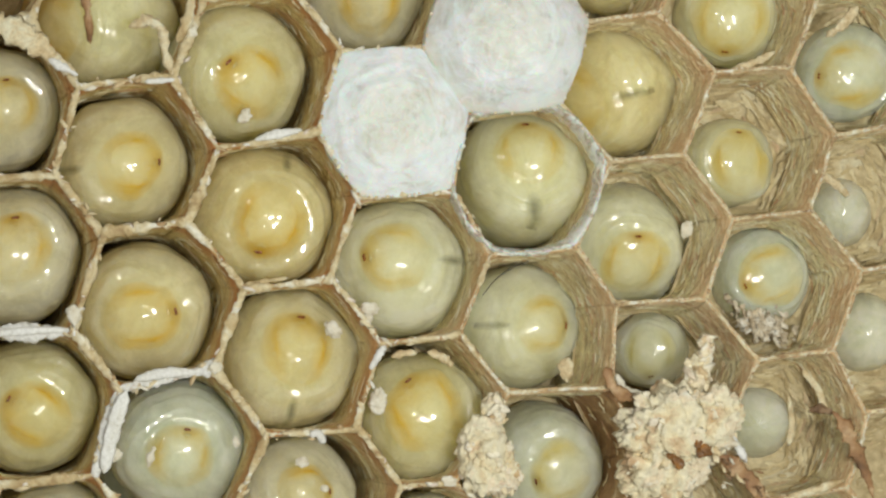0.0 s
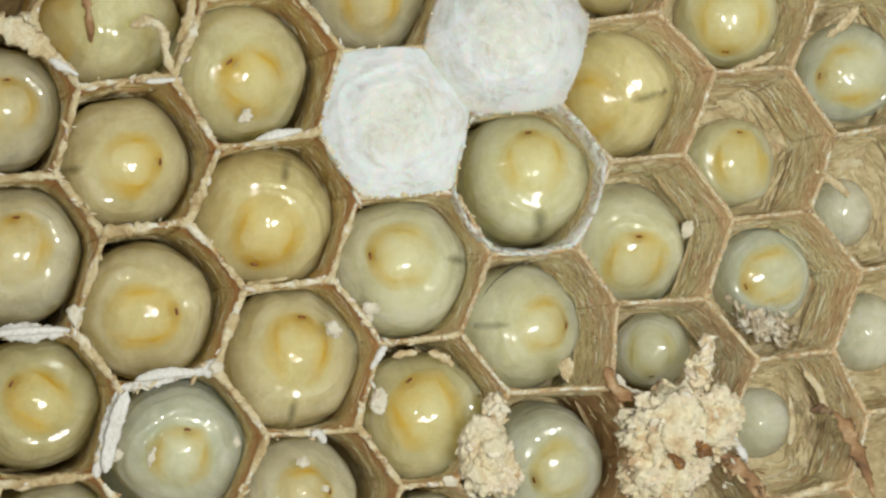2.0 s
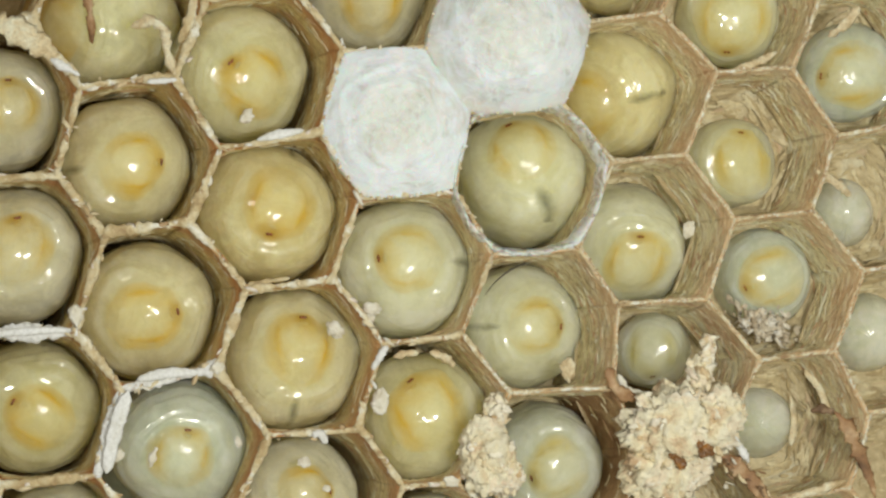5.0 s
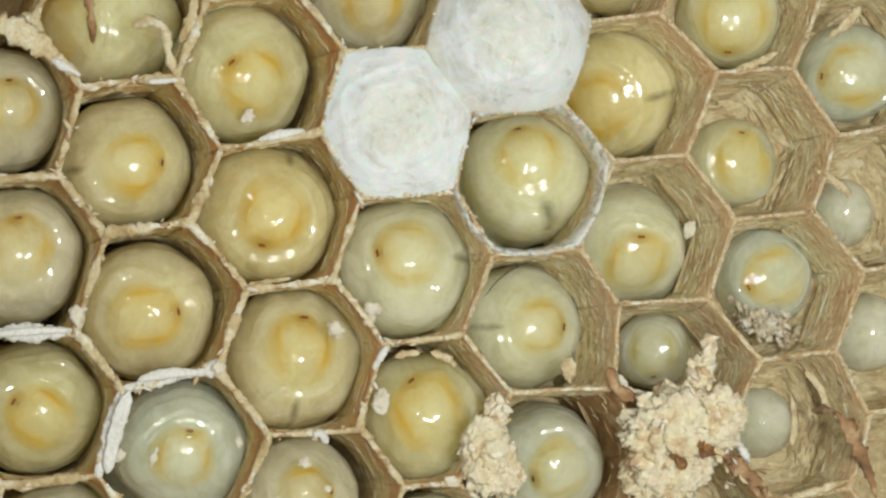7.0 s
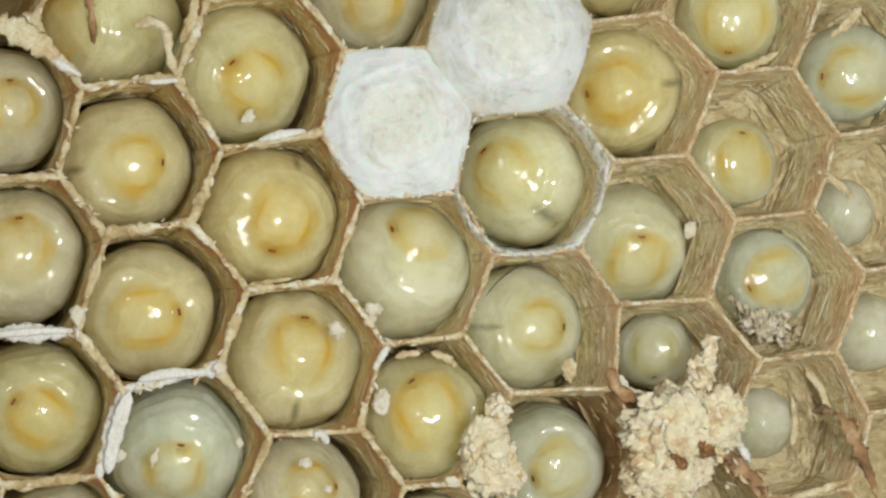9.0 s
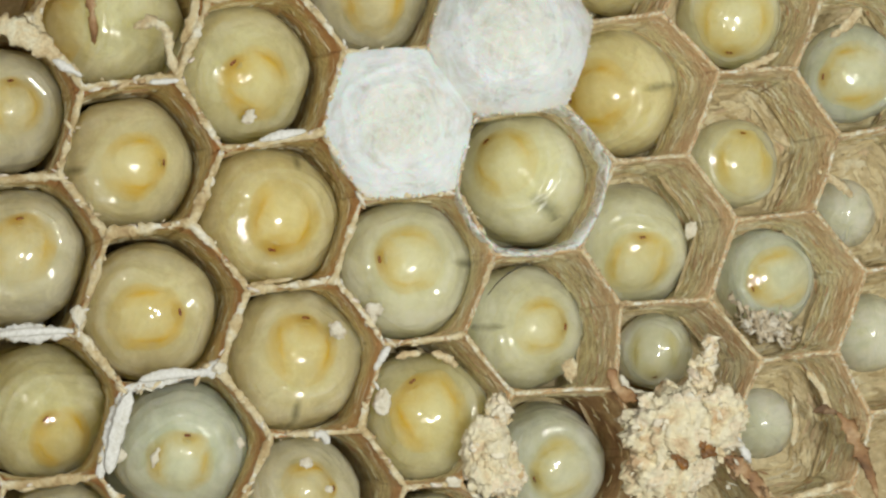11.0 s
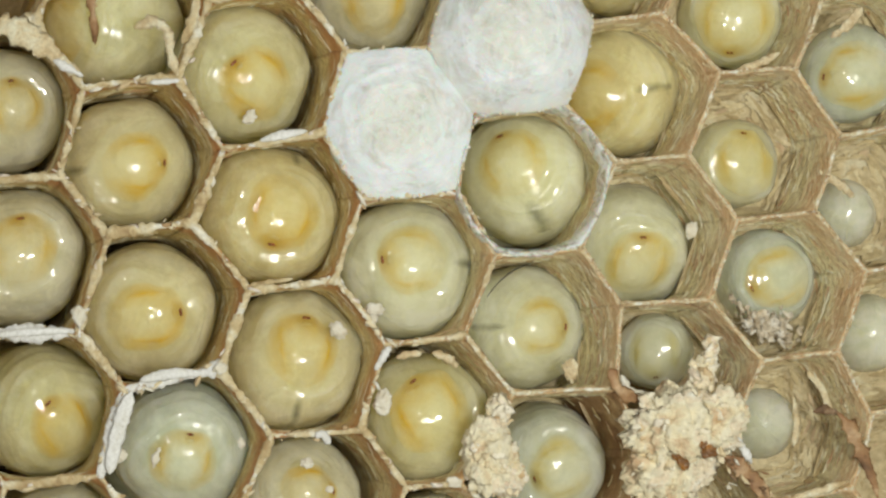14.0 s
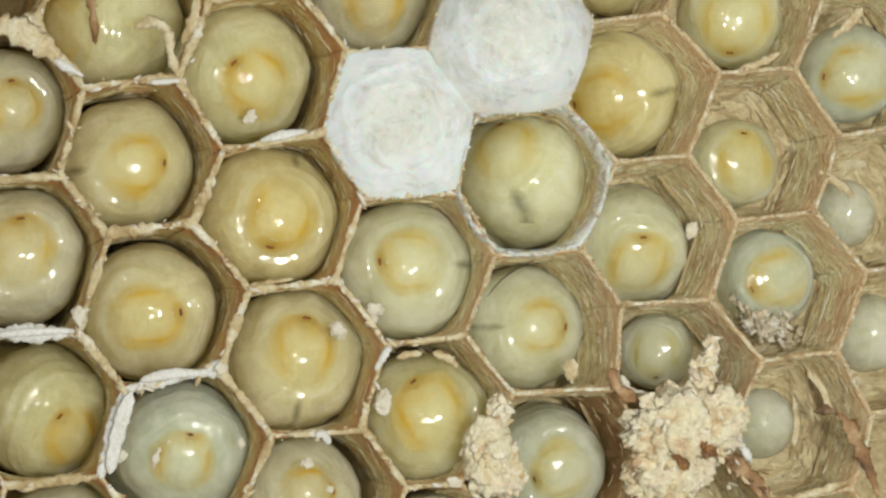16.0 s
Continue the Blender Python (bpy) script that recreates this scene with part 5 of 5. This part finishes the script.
    walk(front_i, [
        (0.0, pose(0.00000, -0.00000, 0.00000, -2.2, 23.2, 92.0)),
        (0.5, pose(-0.00002, -0.00001, -0.00001, -4.6, 21.6, 91.7)),
        (1.0, pose(-0.00001, -0.00004, -0.00000, -3.3, 18.3, 92.5)),
        (1.5, pose(0.00006, -0.00009, 0.00001, 4.4, 10.7, 97.5)),
        (2.0, pose(0.00002, -0.00008, -0.00000, 0.8, 13.3, 96.8)),
        (2.5, pose(-0.00002, -0.00002, -0.00001, -4.4, 20.8, 94.9)),
        (3.0, pose(-0.00014, -0.00032, -0.00006, -27.5, 0.3, 128.4)),
        (3.5, pose(-0.00022, -0.00027, -0.00007, -30.2, 12.9, 128.8)),
        (4.0, pose(-0.00020, -0.00011, -0.00006, -19.6, 23.2, 120.1)),
        (6.5, pose(0.00002, 0.00002, 0.00001, 7.9, 25.2, 108.9)),
        (7.0, pose(-0.00003, -0.00003, -0.00001, -0.5, 20.1, 107.8)),
        (7.5, pose(-0.00020, -0.00011, -0.00006, -20.2, 23.2, 119.0)),
        (8.0, pose(-0.00021, -0.00012, -0.00006, -19.2, 25.1, 126.0)),
        (8.5, pose(-0.00023, -0.00020, -0.00007, -25.8, 20.4, 129.6)),
        (9.0, pose(-0.00022, -0.00015, -0.00006, -20.7, 23.9, 128.2)),
        (11.5, pose(-0.00021, -0.00007, -0.00005, -15.9, 30.1, 123.1)),
        (12.0, pose(-0.00021, -0.00010, -0.00006, -20.4, 25.5, 118.2)),
        (12.5, pose(-0.00020, -0.00010, -0.00005, -19.0, 24.8, 118.7)),
        (13.0, pose(-0.00019, -0.00001, -0.00005, -19.0, 30.7, 106.3)),
        (13.5, pose(-0.00021, -0.00010, -0.00006, -22.0, 24.6, 115.0)),
        (14.0, pose(-0.00016, -0.00007, -0.00004, -17.8, 21.9, 109.3)),
        (14.5, pose(-0.00017, -0.00007, -0.00005, -18.9, 22.4, 109.0)),
        (15.0, pose(-0.00024, -0.00005, -0.00006, -23.0, 30.7, 112.6)),
        (15.5, pose(-0.00027, -0.00007, -0.00007, -28.0, 30.2, 111.5)),
        (16.0, pose(-0.00021, 0.00003, -0.00005, -27.1, 32.6, 92.7)),
    ])
    walk(front_j, [
        (0.0, pose(0.00000, 0.00000, 0.00000, -3.0, 21.2, -0.9)),
        (0.5, pose(-0.00000, -0.00000, -0.00000, -3.0, 21.1, -0.9)),
        (1.0, pose(-0.00000, -0.00000, -0.00000, -3.0, 21.0, -0.9)),
        (1.5, pose(-0.00000, -0.00000, -0.00000, -2.9, 20.7, -0.9)),
        (2.0, pose(-0.00001, -0.00000, -0.00000, -2.9, 20.3, -0.8)),
        (2.5, pose(-0.00003, 0.00000, -0.00001, -2.9, 17.0, -0.8)),
        (3.0, pose(-0.00006, -0.00000, -0.00001, -2.3, 12.0, -0.5)),
        (3.5, pose(-0.00007, -0.00000, -0.00002, -2.3, 10.6, -0.5)),
        (4.0, pose(-0.00008, -0.00001, -0.00002, -1.2, 9.2, -0.2)),
        (6.5, pose(-0.00005, -0.00001, -0.00001, -1.3, 14.0, -0.3)),
        (7.0, pose(-0.00005, -0.00001, -0.00001, -1.4, 13.8, -0.3)),
        (7.5, pose(-0.00005, -0.00001, -0.00001, -1.5, 13.5, -0.3)),
        (8.0, pose(-0.00005, -0.00001, -0.00001, -1.6, 13.3, -0.4)),
        (8.5, pose(-0.00006, -0.00001, -0.00001, -1.6, 13.2, -0.4)),
        (9.0, pose(-0.00006, -0.00001, -0.00001, -1.7, 13.1, -0.4)),
        (11.5, pose(-0.00005, -0.00001, -0.00001, -1.9, 14.0, -0.4)),
        (12.0, pose(-0.00005, -0.00001, -0.00001, -1.9, 13.9, -0.4)),
        (12.5, pose(-0.00005, -0.00001, -0.00001, -1.9, 13.8, -0.5)),
        (13.0, pose(-0.00005, -0.00001, -0.00001, -2.0, 13.7, -0.5)),
        (13.5, pose(-0.00005, -0.00001, -0.00001, -2.0, 13.5, -0.4)),
        (14.0, pose(-0.00005, -0.00001, -0.00001, -2.0, 13.4, -0.4)),
        (14.5, pose(-0.00005, -0.00001, -0.00001, -2.0, 13.3, -0.4)),
        (15.0, pose(-0.00006, -0.00001, -0.00001, -2.0, 13.2, -0.4)),
        (15.5, pose(-0.00006, -0.00001, -0.00001, -2.0, 13.2, -0.4)),
        (16.0, pose(-0.00006, -0.00001, -0.00001, -2.0, 13.1, -0.5)),
    ])
    walk(front_m, [
        (0.0, pose(0.00000, 0.00000, 0.00000, -9.5, -3.8, -159.3)),
        (0.5, pose(-0.00000, -0.00000, -0.00000, -9.5, -3.6, -159.3)),
        (1.0, pose(-0.00000, -0.00000, -0.00000, -9.4, -3.5, -159.3)),
        (1.5, pose(-0.00001, 0.00001, -0.00000, -7.8, -2.5, -159.5)),
        (2.0, pose(-0.00002, 0.00001, -0.00001, -6.9, -1.9, -159.6)),
        (2.5, pose(-0.00002, 0.00002, -0.00001, -6.1, -1.3, -159.7)),
        (3.0, pose(-0.00003, 0.00002, -0.00001, -5.0, -0.3, -159.8)),
        (3.5, pose(-0.00004, 0.00003, -0.00001, -3.9, 0.9, -159.8)),
        (4.0, pose(-0.00005, 0.00003, -0.00001, -3.8, 1.1, -159.8)),
        (6.5, pose(-0.00004, 0.00002, -0.00001, -4.7, 0.0, -159.8)),
        (7.0, pose(-0.00004, 0.00002, -0.00001, -4.6, 0.2, -159.8)),
        (7.5, pose(-0.00004, 0.00002, -0.00001, -4.4, 0.4, -159.8)),
        (8.0, pose(-0.00004, 0.00002, -0.00001, -4.2, 0.6, -159.8)),
        (8.5, pose(-0.00004, 0.00003, -0.00001, -4.2, 0.7, -159.8)),
        (9.0, pose(-0.00004, 0.00003, -0.00001, -4.1, 0.7, -159.8)),
        (11.5, pose(-0.00004, 0.00002, -0.00001, -4.7, 0.1, -159.8)),
        (12.0, pose(-0.00004, 0.00002, -0.00001, -4.7, 0.1, -159.8)),
        (12.5, pose(-0.00004, 0.00002, -0.00001, -4.6, 0.2, -159.8)),
        (13.0, pose(-0.00004, 0.00002, -0.00001, -4.6, 0.3, -159.8)),
        (13.5, pose(-0.00004, 0.00002, -0.00001, -4.5, 0.4, -159.8)),
        (14.0, pose(-0.00004, 0.00002, -0.00001, -4.4, 0.6, -159.8)),
        (14.5, pose(-0.00004, 0.00002, -0.00001, -4.4, 0.7, -159.8)),
        (15.0, pose(-0.00004, 0.00002, -0.00001, -4.4, 0.7, -159.8)),
        (15.5, pose(-0.00004, 0.00002, -0.00001, -4.3, 0.8, -159.8)),
        (16.0, pose(-0.00004, 0.00002, -0.00001, -4.3, 0.8, -159.8)),
    ])
    walk(front_n, [
        (0.0, pose(0.00000, -0.00000, 0.00000, -10.2, 11.1, -2.7)),
        (0.5, pose(-0.00000, 0.00000, -0.00000, -10.2, 11.0, -2.7)),
        (1.0, pose(-0.00000, 0.00000, -0.00000, -10.2, 10.9, -2.7)),
        (1.5, pose(-0.00000, 0.00000, -0.00000, -10.2, 10.6, -2.6)),
        (2.0, pose(-0.00001, 0.00000, -0.00000, -10.2, 10.3, -2.6)),
        (2.5, pose(-0.00001, 0.00000, -0.00000, -10.2, 10.1, -2.6)),
        (3.0, pose(-0.00001, 0.00000, -0.00000, -10.2, 10.0, -2.6)),
        (3.5, pose(-0.00001, 0.00000, -0.00000, -10.3, 9.7, -2.5)),
        (4.0, pose(-0.00001, 0.00000, -0.00000, -10.3, 9.5, -2.5)),
        (6.5, pose(-0.00001, 0.00000, -0.00000, -10.4, 9.6, -2.5)),
        (7.0, pose(-0.00001, 0.00000, -0.00000, -10.5, 9.4, -2.5)),
        (7.5, pose(-0.00001, 0.00001, -0.00000, -11.6, 10.2, -2.8)),
        (8.0, pose(0.00000, 0.00002, -0.00000, -12.8, 11.6, -3.2)),
        (8.5, pose(0.00002, 0.00004, -0.00000, -15.2, 13.1, -3.9)),
        (9.0, pose(0.00002, 0.00005, -0.00000, -16.4, 14.2, -4.3)),
        (11.5, pose(-0.00001, 0.00002, -0.00000, -13.1, 10.1, -3.0)),
        (12.0, pose(-0.00001, 0.00001, -0.00000, -11.0, 10.0, -2.7)),
        (12.5, pose(-0.00001, 0.00001, -0.00000, -11.0, 9.9, -2.7)),
        (13.0, pose(-0.00001, 0.00001, -0.00000, -11.0, 9.8, -2.7)),
        (13.5, pose(-0.00001, 0.00001, -0.00000, -11.0, 9.7, -2.6)),
        (14.0, pose(-0.00001, 0.00001, -0.00000, -11.0, 9.6, -2.6)),
        (14.5, pose(-0.00001, 0.00001, -0.00000, -11.0, 9.5, -2.6)),
        (15.0, pose(-0.00001, 0.00001, -0.00000, -11.0, 9.4, -2.6)),
        (15.5, pose(-0.00001, 0.00001, -0.00000, -11.0, 9.4, -2.6)),
        (16.0, pose(-0.00001, 0.00001, -0.00000, -11.0, 9.4, -2.6)),
    ])
    walk(front_o, [
        (0.0, pose(0.00000, 0.00001, -0.00000, 4.4, -6.1, 79.3)),
        (0.5, pose(-0.00000, 0.00001, -0.00000, 4.3, -6.1, 79.3)),
        (1.0, pose(-0.00000, 0.00001, -0.00000, 4.2, -6.2, 79.3)),
        (1.5, pose(-0.00000, 0.00001, -0.00000, 4.0, -6.2, 79.4)),
        (2.0, pose(-0.00001, 0.00001, -0.00000, 3.7, -6.2, 79.4)),
        (2.5, pose(-0.00001, 0.00001, -0.00000, 3.5, -6.2, 79.4)),
        (3.0, pose(-0.00001, 0.00001, -0.00000, 3.4, -6.3, 79.4)),
        (3.5, pose(-0.00001, 0.00001, -0.00000, 3.1, -6.3, 79.4)),
        (4.0, pose(-0.00001, 0.00001, -0.00000, 2.9, -6.3, 79.4)),
        (6.5, pose(-0.00001, 0.00000, -0.00000, 3.7, -7.1, 79.4)),
        (7.0, pose(-0.00000, 0.00000, -0.00000, 4.0, -7.0, 79.3)),
        (7.5, pose(-0.00007, -0.00003, -0.00000, -2.6, -12.2, 80.2)),
        (8.0, pose(-0.00019, -0.00016, -0.00000, -19.5, -30.0, 91.2)),
        (8.5, pose(-0.00016, -0.00019, 0.00000, -16.2, -33.9, 90.9)),
        (9.0, pose(-0.00007, -0.00009, 0.00000, -1.7, -19.4, 80.4)),
        (11.5, pose(-0.00002, -0.00002, -0.00000, 2.1, -10.0, 79.6)),
        (12.0, pose(-0.00001, -0.00002, 0.00000, 3.6, -9.7, 79.4)),
        (12.5, pose(-0.00001, -0.00002, 0.00000, 3.5, -9.7, 79.4)),
        (13.0, pose(-0.00001, -0.00002, 0.00000, 3.4, -9.7, 79.4)),
        (13.5, pose(-0.00002, -0.00002, 0.00000, 3.2, -9.7, 79.4)),
        (14.0, pose(-0.00002, -0.00002, 0.00000, 3.1, -9.7, 79.4)),
        (14.5, pose(-0.00002, -0.00002, 0.00000, 3.0, -9.7, 79.4)),
        (15.0, pose(-0.00002, -0.00002, 0.00000, 3.0, -9.8, 79.5)),
        (15.5, pose(-0.00002, -0.00002, 0.00000, 2.9, -9.7, 79.5)),
        (16.0, pose(-0.00002, -0.00002, 0.00000, 2.9, -9.7, 79.5)),
    ])
    walk(front_p, [
        (0.0, pose(0.00000, 0.00002, -0.00000, -2.0, -8.5, 149.5)),
        (0.5, pose(-0.00002, -0.00002, 0.00000, -4.4, -8.6, 149.7)),
        (1.0, pose(0.00003, -0.00001, -0.00000, -2.4, -10.9, 149.6)),
        (1.5, pose(0.00002, -0.00001, 0.00000, -2.8, -10.2, 149.6)),
        (2.0, pose(0.00002, 0.00019, -0.00001, 8.9, -3.7, 149.1)),
        (2.5, pose(-0.00001, 0.00000, 0.00000, -3.1, -8.7, 149.6)),
        (3.0, pose(-0.00001, -0.00006, 0.00000, -6.8, -10.6, 150.0)),
        (3.5, pose(0.00004, -0.00005, 0.00000, -4.2, -13.0, 149.8)),
        (4.0, pose(0.00002, -0.00002, 0.00000, -3.4, -11.1, 149.7)),
        (6.5, pose(0.00003, -0.00001, 0.00000, -2.8, -10.9, 149.6)),
        (7.0, pose(0.00002, -0.00001, 0.00000, -2.8, -10.7, 149.6)),
        (7.5, pose(0.00002, -0.00001, 0.00000, -2.9, -10.5, 149.6)),
        (8.0, pose(0.00002, -0.00001, 0.00000, -2.9, -10.2, 149.6)),
        (8.5, pose(0.00001, -0.00001, 0.00000, -2.9, -10.2, 149.6)),
        (9.0, pose(0.00001, -0.00001, 0.00000, -2.9, -10.1, 149.6)),
        (11.5, pose(0.00031, -0.00031, 0.00001, 7.2, -42.8, 122.9)),
        (12.0, pose(0.00037, -0.00032, 0.00001, 11.3, -46.3, 120.8)),
        (12.5, pose(0.00043, -0.00028, 0.00001, 19.4, -47.2, 117.0)),
        (13.0, pose(0.00038, -0.00036, 0.00001, 10.9, -50.2, 120.4)),
        (13.5, pose(0.00032, -0.00024, 0.00001, 11.0, -38.3, 121.9)),
        (14.0, pose(0.00027, -0.00012, 0.00000, 12.0, -27.7, 123.0)),
        (14.5, pose(0.00045, -0.00028, 0.00001, 21.2, -48.2, 115.9)),
        (15.0, pose(0.00044, -0.00028, 0.00001, 20.3, -47.7, 116.5)),
        (15.5, pose(0.00043, -0.00028, 0.00001, 18.6, -46.7, 117.4)),
        (16.0, pose(0.00037, -0.00024, 0.00000, 15.0, -40.8, 120.1)),
    ])
    walk(front_s, [
        (0.0, pose(0.00000, -0.00000, 0.00000, -13.9, 53.7, -179.6)),
        (0.5, pose(0.00001, -0.00001, 0.00000, -15.3, 52.7, -179.9)),
        (1.0, pose(0.00002, -0.00001, 0.00000, -15.0, 51.0, -179.3)),
        (1.5, pose(0.00007, -0.00003, 0.00002, -17.7, 44.5, -178.6)),
        (2.0, pose(0.00010, -0.00003, 0.00002, -17.3, 40.3, -177.5)),
        (2.5, pose(0.00010, -0.00003, 0.00002, -17.3, 40.5, -177.5)),
        (3.0, pose(0.00010, -0.00002, 0.00002, -16.0, 40.6, -177.2)),
        (3.5, pose(0.00010, -0.00003, 0.00002, -17.2, 40.9, -177.6)),
        (4.0, pose(0.00007, -0.00002, 0.00002, -16.2, 43.9, -178.0)),
        (6.5, pose(0.00010, -0.00005, 0.00002, -20.3, 41.3, -178.5)),
        (7.0, pose(0.00017, -0.00003, 0.00004, -16.7, 31.6, -175.4)),
        (7.5, pose(0.00025, 0.00001, 0.00007, -11.6, 20.8, -172.9)),
        (8.0, pose(0.00012, 0.00006, 0.00004, -4.8, 36.0, -174.1)),
        (8.5, pose(0.00014, -0.00003, 0.00004, -16.5, 34.7, -176.0)),
        (9.0, pose(0.00029, 0.00009, 0.00009, -2.7, 14.8, -172.2)),
        (11.5, pose(0.00013, 0.00005, 0.00004, -5.8, 34.4, -174.1)),
        (12.0, pose(0.00016, 0.00006, 0.00005, -4.8, 31.7, -173.7)),
        (12.5, pose(0.00010, 0.00005, 0.00004, -5.4, 38.3, -174.4)),
        (13.0, pose(0.00011, 0.00005, 0.00004, -5.5, 37.3, -174.3)),
        (13.5, pose(0.00009, 0.00005, 0.00003, -5.9, 40.3, -174.7)),
        (14.0, pose(0.00010, 0.00005, 0.00003, -5.9, 39.3, -174.6)),
        (14.5, pose(0.00027, -0.00001, 0.00007, -15.0, 19.4, -172.8)),
        (15.0, pose(0.00015, 0.00002, 0.00004, -10.4, 32.9, -174.7)),
        (15.5, pose(0.00024, -0.00000, 0.00007, -13.7, 22.9, -173.4)),
        (16.0, pose(0.00018, 0.00001, 0.00005, -11.6, 28.9, -174.2)),
    ])
    walk(front_y, [
        (0.0, pose(0.00000, -0.00000, 0.00000, -1.5, -3.9, -160.1)),
        (0.5, pose(-0.00000, 0.00000, -0.00000, -1.4, -3.7, -160.1)),
        (1.0, pose(-0.00000, 0.00000, -0.00000, -1.4, -3.6, -160.1)),
        (1.5, pose(0.00000, -0.00000, 0.00000, -1.5, -3.9, -160.1)),
        (2.0, pose(-0.00000, -0.00000, -0.00000, -2.0, -3.4, -160.0)),
        (2.5, pose(-0.00002, -0.00002, -0.00001, -3.2, -0.3, -159.9)),
        (3.0, pose(-0.00003, -0.00003, -0.00001, -3.9, 1.7, -159.9)),
        (3.5, pose(-0.00004, -0.00003, -0.00001, -3.9, 3.5, -160.0)),
        (4.0, pose(-0.00003, -0.00003, -0.00001, -3.6, 2.3, -160.0)),
        (6.5, pose(0.00001, -0.00000, 0.00000, -2.2, -4.6, -159.9)),
        (7.0, pose(0.00000, -0.00001, 0.00000, -2.6, -4.1, -160.0)),
        (7.5, pose(0.00000, -0.00001, 0.00000, -2.4, -3.8, -160.0)),
        (8.0, pose(0.00001, -0.00001, 0.00000, -4.1, -4.4, -159.7)),
        (8.5, pose(0.00000, -0.00001, 0.00000, -3.7, -3.6, -159.8)),
        (9.0, pose(0.00001, -0.00001, 0.00000, -3.8, -4.3, -159.8)),
        (11.5, pose(0.00003, -0.00001, 0.00001, -4.8, -7.4, -159.6)),
        (12.0, pose(0.00004, -0.00001, 0.00002, -5.7, -10.0, -159.4)),
        (12.5, pose(0.00007, -0.00000, 0.00002, -5.9, -14.6, -159.1)),
        (13.0, pose(0.00006, -0.00000, 0.00002, -5.3, -13.1, -159.3)),
        (13.5, pose(0.00003, -0.00001, 0.00001, -5.0, -8.2, -159.5)),
        (14.0, pose(0.00001, -0.00001, 0.00000, -3.9, -5.3, -159.8)),
        (14.5, pose(0.00003, -0.00000, 0.00001, -3.8, -9.1, -159.7)),
        (15.0, pose(0.00002, -0.00001, 0.00001, -4.3, -6.5, -159.7)),
        (15.5, pose(0.00001, -0.00001, 0.00000, -3.7, -5.1, -159.8)),
        (16.0, pose(0.00001, -0.00002, 0.00000, -4.4, -4.9, -159.7)),
    ])


motions()
